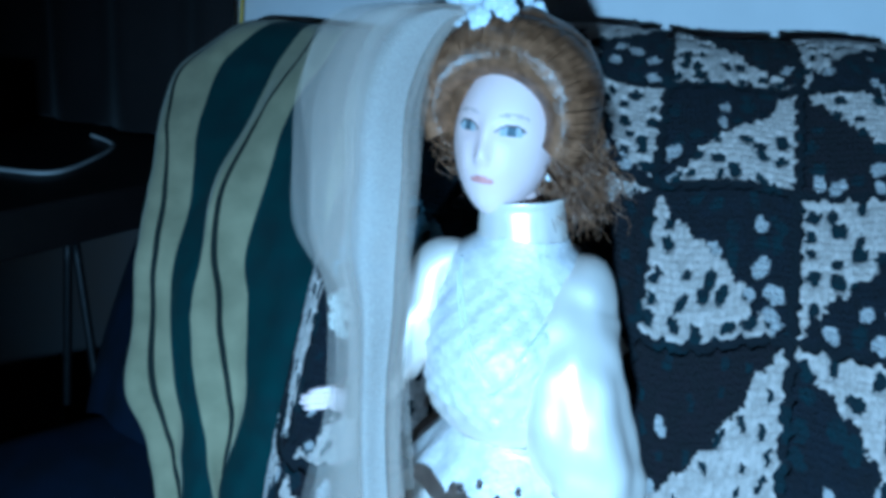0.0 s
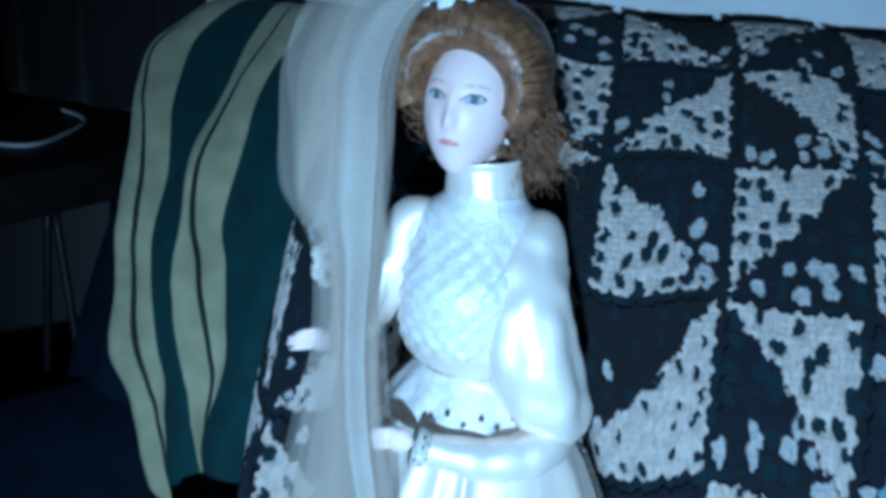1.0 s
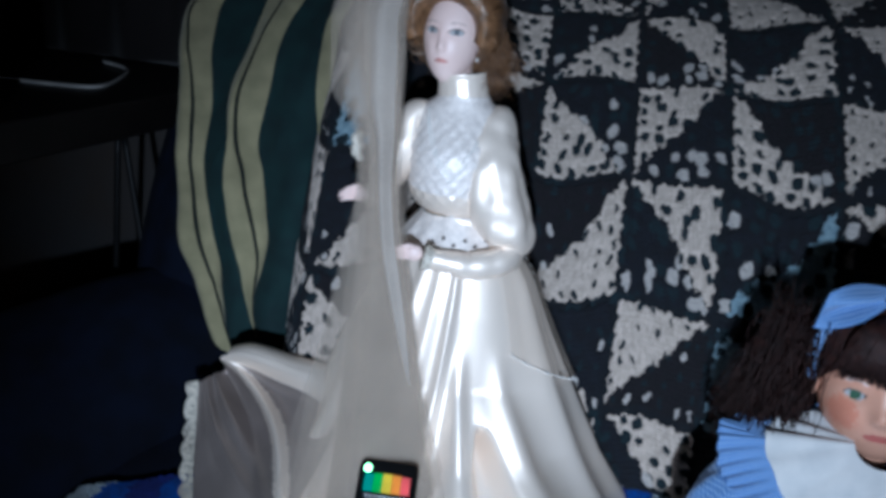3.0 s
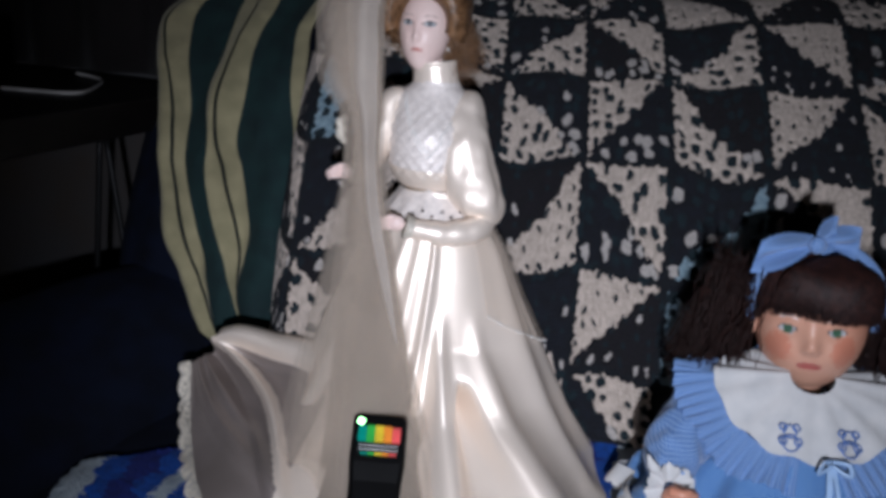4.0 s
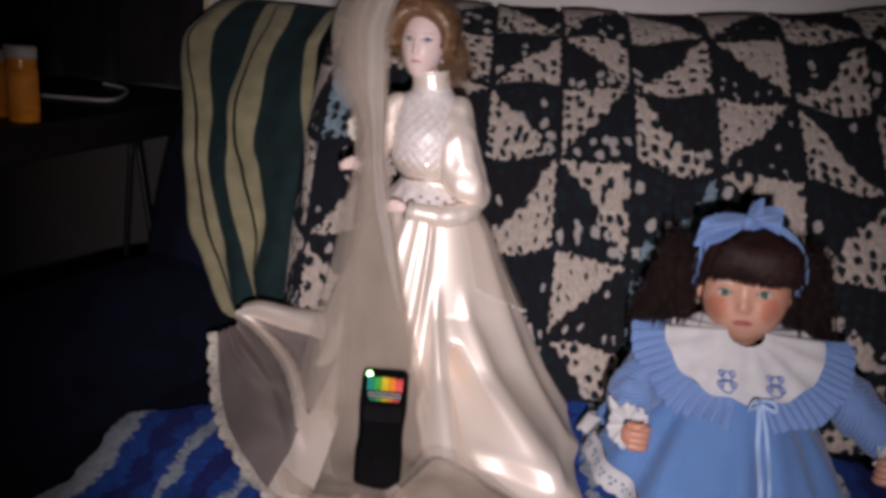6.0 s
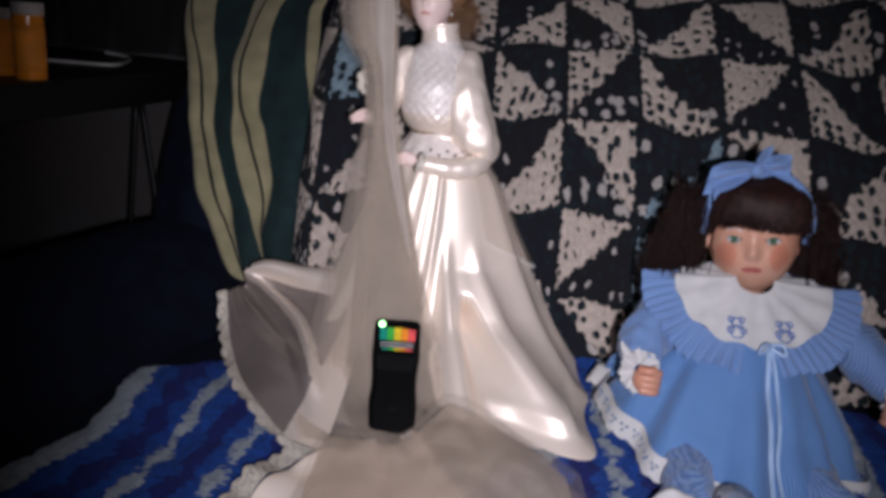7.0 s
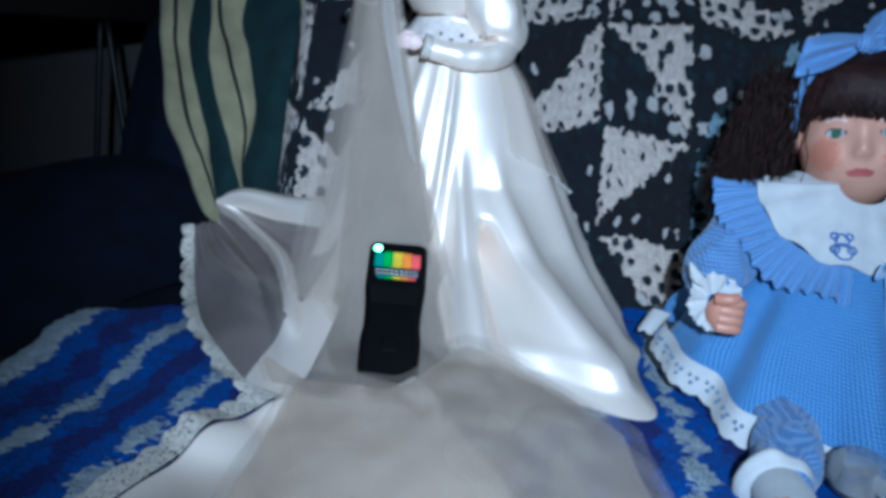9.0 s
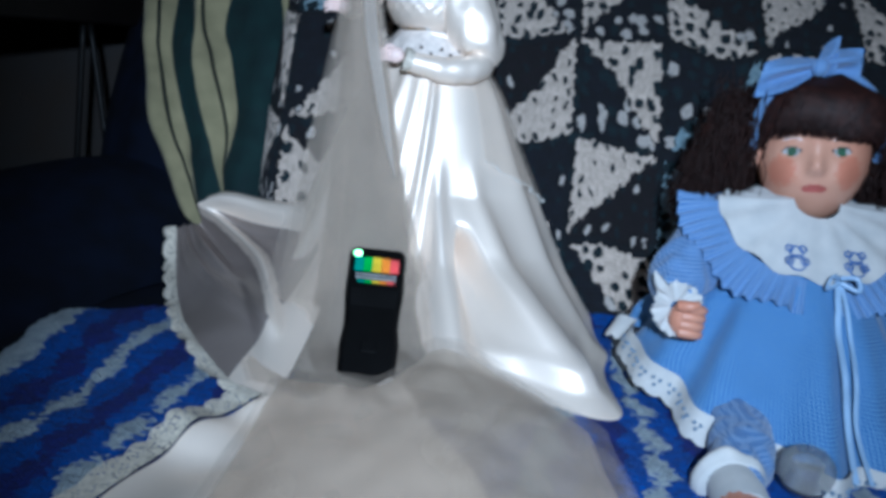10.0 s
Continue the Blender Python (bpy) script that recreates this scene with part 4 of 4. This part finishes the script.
    layer_part("pooled_end", pool(1.0, 0.012, -0.055, 0.250, -0.060, -0.39), 70, 70, TULLE)
    layer_part("pooled_end", pool(2.5, 0.020, -0.040, 0.225, -0.054, -0.39), 70, 70, TULLE)
    layer_part("pooled_end", pool(4.0, 0.018, -0.045, 0.232, -0.072, -0.38), 70, 70, TULLE_THICK)
    layer_part("pooled_end", pool(7.0, 0.006, -0.03, 0.250, -0.100, -0.40), 70, 60, TULLE)
    # crown of silk flowers
    rng = random.Random(4)
    for k in range(16):
        bm = bmesh.new()
        a = -0.9 + 3.4 * k / 15
        c = Vector((0.016 + 0.034 * math.cos(a + 2.2), 0.253 + 0.024 * math.sin(a + 2.2), 1.033 + 0.006 * math.sin(k * 2.3)))
        for q in range(5):
            t = q * 1.257 + k
            blob(bm, c + Vector((0.0038 * math.cos(t), -0.002, 0.0038 * math.sin(t))), (0.0036, 0.002, 0.0036), 0, 8, rough=0.3, freq=150)
        blob(bm, c + Vector((0, -0.003, 0)), (0.002, 0.002, 0.002), 1, 6)
        part("flower", bm, [PETAL, BEAD], veil)


bridal_veil()


# ---- the seated doll ----
CHILD = [BLUSH, HAIR_DARK, GINGHAM, GINGHAM_PALE, COLLAR, EYEWHITE, IRISGREEN, LASH, CHILD_LIPS, BROW, EMBROID, RIBBON, EYELET, GINGHAM_CUT, CHEEK]


def child_doll():
    bm = bmesh.new()
    cx, cy = 0.480, 0.130
    # dress
    def dress(u, v):
        a = 2 * math.pi * u
        z = 0.622 - 0.187 * v
        r = along([(0.430, 0.166), (0.47, 0.152), (0.51, 0.130), (0.545, 0.104), (0.58, 0.076), (0.60, 0.060), (0.625, 0.03)], z)[0]
        r *= 1 + (0.045 * math.sin(a * 11 + 1 + v) + 0.030 * math.sin(a * 19 + 3 * v) + 0.05 * noise.noise(Vector((math.cos(a) * 3, math.sin(a) * 3, v * 1.5)))) * ease(0.15, 0.75, v)
        r += 0.004 * noise.noise(Vector((math.cos(a) * 4, math.sin(a) * 4, v * 5)))
        front = 0.95 + 0.32 * v * v if math.sin(a) < 0 else 0.66
        return Vector((cx + r * math.cos(a), cy + r * front * math.sin(a), z + 0.020 * max(0, -math.cos(a)) ** 3 * v * v * 2))
    sheet(bm, dress, 200, 44, lambda u, v: 2, closed=True, uv=lambda u, v: (u * 0.95, v * 0.23))
    def hem(u, v):
        a = 2 * math.pi * u
        p = dress(u, 1.0)
        out = Vector((math.cos(a), 0.9 * math.sin(a), 0))
        return p + out * (0.006 + 0.012 * v) + Vector((0, 0, 0.010 - 0.026 * v - 0.004 * abs(math.sin(a * 36)) * v))
    sheet(bm, hem, 216, 6, 4, closed=True)
    for k in range(40):
        u = 0.5 + 0.5 * k / 40
        for q in range(3):
            p = hem(u + 0.0025 * (q - 1), 0.45 + 0.2 * (q == 1))
            blob(bm, p + Vector((0, -0.001, 0.001)), (0.0022, 0.0022, 0.0022), 12, 6)
    # collar: white, with a pleated check frill
    def collar_point(a, r):
        s = -math.sin(a)
        c = math.cos(a)
        if s > 0:
            return Vector((cx + r * 1.02 * c, cy - 0.020 - 0.56 * r * s, 0.650 - 0.74 * r * s - 0.09 * r * c * c))
        return Vector((cx + r * 1.02 * c, cy - 0.020 - 0.50 * r * s, 0.650 - 0.10 * r * c * c))
    def collar(u, v):
        a = 2 * math.pi * u
        r = 0.024 + 0.078 * v
        p = collar_point(a, r)
        p.z += 0.003 * math.sin(a * 13) * v + 0.003
        p.y -= 0.003
        return p
    sheet(bm, collar, 150, 18, 4, closed=True)
    def frill(u, v):
        a = 2 * math.pi * u
        r = 0.099 + 0.044 * v
        p = collar_point(a, r)
        p.z += 0.0030 * math.sin(a * 60) * v + 0.006 * math.sin(a * 9) * v * v
        p.y -= 0.0020 * math.sin(a * 60) * v
        return p
    sheet(bm, frill, 416, 8, 3, closed=True, uv=lambda u, v: (u * 0.9, v * 0.052))
    # embroidered motifs
    for ex in (0.452, 0.512):
        base = collar_point(math.atan2(-0.074, ex - cx), math.hypot(0.074, ex - cx)) + Vector((0, -0.006, 0.004))
        for dx, dz, r in ((0, 0.006, 0.0065), (0, -0.006, 0.0085), (-0.007, 0.010, 0.0035), (0.007, 0.010, 0.0035), (-0.008, -0.004, 0.004), (0.008, -0.004, 0.004)):
            ring = [base + Vector((dx + r * math.cos(t), -0.4 * (-(dz + r * math.sin(t))) * 0 - 0.0, 0)) + Vector((0, 0.62 * (dz + r * math.sin(t)), 0.78 * (dz + r * math.sin(t)))) for t in (2 * math.pi * k / 12 for k in range(13))]
            tube(bm, ring, 0.0010, 10, 5, 24)
    # ribbons at the throat
    def ribbon(pts, width):
        def fn(u, v):
            p = Vector(smoothed(pts, v))
            return p + Vector((width * (u - 0.5), 0.002 * math.sin(v * 9), 0))
        sheet(bm, fn, 4, 40, 11)
    ribbon([(0.489, 0.046, 0.585), (0.488, 0.030, 0.562), (0.486, 0.014, 0.535), (0.482, -0.022, 0.505), (0.478, -0.056, 0.470), (0.476, -0.092, 0.436)], 0.006)
    ribbon([(0.491, 0.046, 0.585), (0.496, 0.028, 0.560), (0.498, 0.012, 0.532), (0.493, -0.022, 0.503), (0.487, -0.054, 0.470), (0.490, -0.092, 0.436)], 0.0045)
    for sgn in (-1, 1):
        tube(bm, [(0.490, 0.044, 0.586), (0.490 + sgn * 0.012, 0.036, 0.589), (0.490 + sgn * 0.016, 0.034, 0.577), (0.490, 0.042, 0.582)], 0.0025, 11, 6, 20, flat=0.5)
    # arms with gathered lace cuffs
    tube(bm, [(0.405, 0.130, 0.602), (0.368, 0.112, 0.580), (0.342, 0.080, 0.558), (0.330, 0.044, 0.545)], [0.028, 0.033, 0.032, 0.020], 13, 30, 40, crease=0.16)
    tube(bm, [(0.555, 0.130, 0.602), (0.612, 0.112, 0.580), (0.646, 0.078, 0.555), (0.660, 0.042, 0.535)], [0.028, 0.033, 0.032, 0.020], 13, 30, 40, crease=0.16)
    for base, sgn in ((Vector((0.330, 0.036, 0.540)), 1), (Vector((0.662, 0.034, 0.530)), -1)):
        def cuff(u, v):
            a = 2 * math.pi * u
            r = 0.006 + 0.020 * v + 0.0015 * math.sin(a * 23) * v * v
            return base + Vector((r * math.cos(a), -0.002 - 0.006 * v + 0.3 * r * math.sin(a) + 0.004 * math.sin(a * 8) * v, r * math.sin(a)))
        sheet(bm, cuff, 66, 8, 4, closed=True)
        blob(bm, base + Vector((0.006 * sgn, -0.012, -0.008)), (0.015, 0.014, 0.018), 0, 16)
        for k in range(4):
            o = base + Vector((0.012 * sgn, -0.022, 0.006 - 0.0085 * k))
            tube(bm, [o + Vector((-0.012 * sgn, 0.002, 0)), o, o + Vector((0.009 * sgn, 0.004, -0.002)), o + Vector((0.010 * sgn, 0.012, -0.003))], [0.0055, 0.0058, 0.005, 0.0035], 0, 10, 14)
        tube(bm, [base + Vector((-0.004 * sgn, -0.020, 0.008)), base + Vector((0.006 * sgn, -0.026, 0.010)), base + Vector((0.014 * sgn, -0.024, 0.012))], [0.006, 0.0055, 0.004], 0, 10, 10)
    tube(bm, [(0.318, 0.034, 0.556), (0.310, 0.034, 0.562), (0.302, 0.036, 0.575)], [0.004, 0.006, 0.001], 4, 6, 10, flat=0.3)
    # legs: bloomers, socks
    for x0, x1 in ((0.385, 0.352), (0.545, 0.575)):
        tube(bm, [(x0 + 0.01, 0.02, 0.444), (x0, -0.055, 0.440), (x1, -0.118, 0.438)], [0.026, 0.029, 0.024], 13, 36, 30, crease=0.16)
        tube(bm, [(x1, -0.106, 0.438), (x1, -0.114, 0.438), (x1, -0.122, 0.438)], [0.027, 0.031, 0.026], 4, 36, 10, crease=0.14)
        tube(bm, [(x1 + 0.002, -0.108, 0.440), (x1, -0.138, 0.440), (x1 - 0.004, -0.170, 0.441)], [0.020, 0.0225, 0.0225], 4, 20, 12)
        tube(bm, [(x1 - 0.004, -0.160, 0.441), (x1 - 0.008, -0.182, 0.443), (x1 - 0.010, -0.20, 0.446)], [0.021, 0.022, 0.022], 0, 18, 12)
        tube(bm, [(x1 - 0.010, -0.19, 0.446), (x1 - 0.010, -0.225, 0.455), (x1 - 0.010, -0.24, 0.475)], [0.023, 0.024, 0.018], 4, 16, 12)
    # head and hair
    hc = Vector((0.4825, 0.150, 0.703))
    tube(bm, [(0.482, 0.150, 0.61), (0.4825, 0.150, 0.68)], 0.030, 0, 18)
    doll_head(bm, hc - Vector((0, 0, 0.006)), (0.057, 0.057, 0.076), -20, -4, 0, (0.04, 0.41, 0.140, 0.056), (5, 6, 7, 8, 9), jaw=0.08, nose=0.20, child=True, lean=-8, mouth=-0.47)
    for sx in (-0.060, 0.060):
        blob(bm, hc + Vector((sx, 0.004, -0.018)), (0.007, 0.010, 0.014), 0, 12)
    blob(bm, hc + Vector((0, 0.018, 0.018)), (0.069, 0.062, 0.064), 1, 40, rough=0.05, freq=50)
    def bangs(rng):
        a = rng.uniform(-1.15, 1.15)
        top = hc + Vector((math.sin(a) * 0.03, -0.020, 0.080 - 0.010 * abs(a)))
        x = math.sin(a) * 0.058
        y = -math.cos(a) * 0.058
        end = rng.uniform(0.014, 0.026) - 0.022 * max(0, abs(a) - 0.75)
        return [top, hc + Vector((x * 0.85, y * 0.85 - 0.006, 0.062)), hc + Vector((x * 1.05, y * 1.04 - 0.004, 0.042)), hc + Vector((x * 1.02 + rng.gauss(0, 0.003), y * 1.01 - 0.004, end))]
    strands(bm, 800, bangs, 0.0009, 1, 21, 3, 12)
    def crown(rng):
        a = rng.uniform(-1.6, 1.6)
        b = rng.uniform(-0.1, 1.0)
        pts = []
        for k in range(5):
            q = a * (0.3 + 0.2 * k)
            d = 0.4 * k
            pts.append(hc + Vector((0.071 * math.sin(q * 1.0) * math.sin(0.3 + d * 0.8), 0.018 - 0.05 * math.cos(d) * b + 0.03, 0.018 + 0.066 * math.cos(0.3 + d * 0.75 * abs(math.sin(q)) + 0.1 * k))))
        return pts
    strands(bm, 150, crown, 0.0016, 1, 22, 4, 12)
    def side_curl(sgn):
        def make(rng):
            x = hc.x + sgn * (0.060 + 0.045 * rng.random() ** 0.8)
            y, z = hc.y + rng.gauss(0.016, 0.016), hc.z + 0.022 + rng.gauss(0.0, 0.016)
            ph, w = rng.uniform(0, 6), rng.uniform(0.002, 0.006)
            n = 7
            spread = sgn * rng.uniform(-0.010, 0.040)
            return [(x + spread * (k / n) ** 1.4 + w * math.cos(ph + k * 1.3), y + w * math.sin(ph + k * 1.3), z - 0.105 * k / n * rng.uniform(0.9, 1.1)) for k in range(n + 1)]
        return make
    strands(bm, 1800, side_curl(-1), 0.0006, 1, 23, 3, 20)
    strands(bm, 1500, side_curl(1), 0.0006, 1, 24, 3, 20)
    for sgn in (-1, 1):
        blob(bm, hc + Vector((sgn * 0.086, 0.026, -0.024)), (0.032, 0.024, 0.050), 1, 20, rough=0.35, freq=60)
    # head band and bow
    band = [hc + Vector((0.0715 * math.sin(a), -0.006 + 0.010 * math.cos(a), 0.014 + 0.069 * math.cos(a))) for a in (-1.9 + 3.8 * k / 16 for k in range(17))]
    tube(bm, band, 0.0055, 13, 8, 50, flat=0.35)
    def loop(sgn, tip, top, width):
        def fn(u, v):
            s = v
            root = hc + Vector((-0.020, -0.008, 0.085))
            p = root.lerp(Vector(tip), s)
            spread = 0.008 + width * math.sin(s * math.pi * 0.62)
            return p + Vector((-0.25 * sgn * (u - 0.5) * spread, -0.010 * math.sin(math.pi * s) * math.cos(u * 9), (u - 0.5) * 2 * spread))
        sheet(bm, fn, 14, 20, 3, uv=lambda u, v: (u * 0.05, v * 0.07))
    loop(-1, (0.402, 0.135, 0.768), 0, 0.011)
    loop(1, (0.506, 0.138, 0.794), 0, 0.010)
    loop(1, (0.478, 0.136, 0.806), 0, 0.008)
    blob(bm, hc + Vector((-0.020, -0.014, 0.085)), (0.009, 0.008, 0.010), 13, 12)
    ob = part("child_doll", bm, CHILD, None)
    tagged(ob, "dark-haired toddler doll in a blue gingham dress, sitting", "doll")


child_doll()


# ---- field meter propped on the skirt ----
def field_meter():
    lo, hi = Vector((0.028, -0.026, 0.443)), Vector((0.018, 0.104, 0.534))
    up = (hi - lo).normalized()
    side = Vector((0.985, 0.14, 0.02))
    side = (side - up * side.dot(up)).normalized()
    out = side.cross(up)
    if out.y > 0:
        out = -out
    m = Matrix((side, up, out)).transposed().to_4x4()
    m.translation = lo + out * 0.010
    length = (hi - lo).length
    meter = thing("field_meter", "black handheld field meter with a coloured scale, propped against the gown", "meter", tuple(lo))

    def placed(name, build, mats, parent, label="", smooth=False):
        bm = bmesh.new()
        build(bm)
        bm.transform(m)
        return part(name, bm, mats, parent, label, smooth)

    def body(bm):
        rows = [(0.0, 0.026), (0.012, 0.0285), (0.045, 0.0295), (0.062, 0.0275), (0.085, 0.0285), (0.105, 0.0305), (length - 0.006, 0.0305), (length, 0.0285)]
        rings = []
        for y, w in rows:
            b = 0.005
            pts = [(-w + b, 0.004), (w - b, 0.004), (w, 0.0), (w, -0.018), (w - b, -0.023), (-w + b, -0.023), (-w, -0.018), (-w, 0.0)]
            top = 0.003 if y > 0.085 else 0.0
            rings.append([bm.verts.new((x, y, z + top)) for x, z in pts])
        for a, b in zip(rings, rings[1:]):
            for k in range(8):
                bm.faces.new((a[k], a[(k + 1) % 8], b[(k + 1) % 8], b[k]))
        bm.faces.new(rings[0][::-1])
        bm.faces.new(rings[-1])
        bmesh.ops.recalc_face_normals(bm, faces=bm.faces)
    case = placed("case", body, BLACKPLASTIC, meter)
    z = 0.0074
    y0 = length - 0.038
    placed("face_plate", lambda bm: box(bm, (-0.0265, y0 - 0.012, z - 0.0006), (0.0265, length - 0.004, z)), BLACKPLASTIC, case)
    w = 0.0092
    for k in range(5):
        x = -0.0235 + k * (w + 0.0002)
        placed("scale_segment", lambda bm: box(bm, (x, y0 + 0.006, z), (x + w, y0 + 0.024 + 0.0015 * math.sin(k * 0.8), z + 0.0006)), SEGMENTS[k], case)
        x2 = -0.019 + k * 0.0078
        placed("scale_dash", lambda bm: box(bm, (x2, y0 - 0.0085, z), (x2 + 0.0074, y0 - 0.0055, z + 0.0005)), SEGMENTS[k], case)
    for k in range(9):
        x = -0.021 + k * 0.0048
        placed("print_bar", lambda bm: box(bm, (x, y0 + 0.0012, z), (x + 0.0032, y0 + 0.0030, z + 0.0004)), PRINT, case)
        placed("print_bar", lambda bm: box(bm, (x, y0 - 0.0032, z), (x + 0.0040, y0 - 0.0016, z + 0.0004)), PRINT, case)
    placed("indicator_light", lambda bm: blob(bm, (-0.0215, length - 0.0085, z), (0.0042, 0.0042, 0.0030), 0, 14), LEDGREEN, case, "lit green indicator light", True)
    placed("button", lambda bm: box(bm, (-0.008, 0.030, 0.003), (0.008, 0.044, 0.0065), bevel=0.0015), BLACKPLASTIC, case)


field_meter()


# ---- glass dome by the doll's foot ----
def glass_dome():
    dome = thing("glass_ornament", "small clear glass ornament with a silvery core, standing by the doll", "ornament", (0.424, -0.100, 0.432))
    x, y, z = 0.424, -0.100, 0.432
    bm = bmesh.new()
    def shell(u, v):
        a = 2 * math.pi * u
        r, h = smoothed([(0.0, 0.0), (0.016, 0.001), (0.021, 0.008), (0.023, 0.018), (0.020, 0.029), (0.012, 0.036), (0.0005, 0.038)], v)
        return (x + max(r, 0.0003) * math.cos(a), y + max(r, 0.0003) * math.sin(a), z + h)
    sheet(bm, shell, 40, 24, 0, closed=True)
    part("globe", bm, GLASS, dome)
    bm = bmesh.new()
    tube(bm, [(x, y, z + 0.003), (x, y, z + 0.013), (x, y, z + 0.024)], [0.013, 0.010, 0.012], 0, 16, 12)
    part("core", bm, SILVER, dome, "silvery metal core")


glass_dome()


# ---- table, bottle, cables, curtain ----
def side_table():
    turn = Matrix.Translation((-0.548, 0.22, 0)) @ Matrix.Rotation(radians(-13), 4, "Z")
    table = thing("side_table", "black lacquered table on black iron hairpin legs beside the sofa", "table", (-0.9, 0.4, 0))
    bm = bmesh.new()
    box(bm, (-1.05, -0.16, 0.742), (0, 0.60, 0.796), bevel=0.004, turn=turn)
    part("tabletop", bm, BLACKWOOD, table)
    for x, y in ((-0.022, 0.285), (-0.022, -0.12), (-0.98, 0.52), (-0.98, -0.10)):
        bm = bmesh.new()
        top, foot = 0.742, 0.0
        pts = [(x - 0.006, y, top), (x - 0.036, y, 0.42), (x - 0.066, y - 0.01, foot + 0.012), (x - 0.040, y, foot + 0.005), (x + 0.050, y, foot + 0.005), (x + 0.080, y - 0.01, foot + 0.012), (x + 0.046, y, 0.42), (x + 0.006, y, top)]
        tube(bm, [(turn @ Vector(p)) for p in pts], 0.005, 0, 8, 48)
        part("hairpin_leg", bm, IRON, table)


side_table()


def pill_bottle(x, y, tall, wide):
    z = 0.797
    b = thing("pill_bottle", "translucent orange pill bottle with a pale cap, on the table", "bottle", (x, y, z), "bottles on the table")
    bm = bmesh.new()
    tube(bm, [(x, y, z), (x, y, z + 0.003), (x, y, z + tall * 0.8), (x, y, z + tall * 0.84)], [wide * 0.95, wide, wide, wide * 0.9], 0, 24, 16)
    part("barrel", bm, AMBER, b)
    bm = bmesh.new()
    tube(bm, [(x, y, z + 0.012), (x, y, z + tall * 0.7)], wide * 1.015, 0, 24, 4)
    part("label_sheet", bm, LABEL, b, "paper label coloured orange for the glow of the lit amber")
    bm = bmesh.new()
    tube(bm, [(x, y, z + tall * 0.84), (x, y, z + tall)], wide * 1.04, 0, 28, 4)
    part("cap", bm, CAP, b)


pill_bottle(-0.568, 0.285, 0.108, 0.021)
pill_bottle(-0.625, 0.300, 0.096, 0.020)


def cable(name, pts, r, mat, label):
    bm = bmesh.new()
    tube(bm, pts, r, 0, 8, 60)
    tagged(part(name, bm, mat, None), label, "cable")


cable("white_cable", [(-1.0, 0.47, 0.800), (-0.85, 0.51, 0.800), (-0.72, 0.527, 0.800), (-0.63, 0.535, 0.800), (-0.575, 0.555, 0.800), (-0.585, 0.63, 0.800), (-0.63, 0.74, 0.800), (-0.70, 0.78, 0.802)], 0.0032, WHITEWIRE, "white cable lying in a loop on the black table")
cable("hanging_white_cable", [(-0.545, 0.905, 1.35), (-0.540, 0.905, 1.10), (-0.530, 0.905, 0.95), (-0.525, 0.905, 0.60)], 0.003, WHITEWIRE, "thin white cable hanging down the wall")
cable("hanging_yellow_cable", [(-0.512, 0.908, 1.35), (-0.514, 0.908, 1.10), (-0.520, 0.908, 0.95), (-0.524, 0.908, 0.60)], 0.003, YELLOWWIRE, "thin yellow cable hanging down the wall")


def dark_curtain():
    bm = bmesh.new()

    def fn(u, v):
        x = -1.85 + 1.335 * u
        return (x, 0.87 + 0.016 * math.sin(x * 48) + 0.008 * math.sin(x * 21 + 1), 0.80 + 1.45 * v)
    sheet(bm, fn, 140, 12)
    ob = part("curtain", bm, CURTAIN, None)
    mod = ob.modifiers.new("thickness", "SOLIDIFY")
    mod.thickness = 0.004
    tagged(ob, "near-black curtain hanging in folds behind the table", "curtain")
    bm = bmesh.new()
    tube(bm, [(-1.88, 0.885, 2.26), (-0.48, 0.885, 2.26)], 0.011, 0, 12, 4)
    tagged(part("curtain_rod", bm, IRON, None), "black iron curtain rod fixed above the curtain", "curtain rod")


dark_curtain()
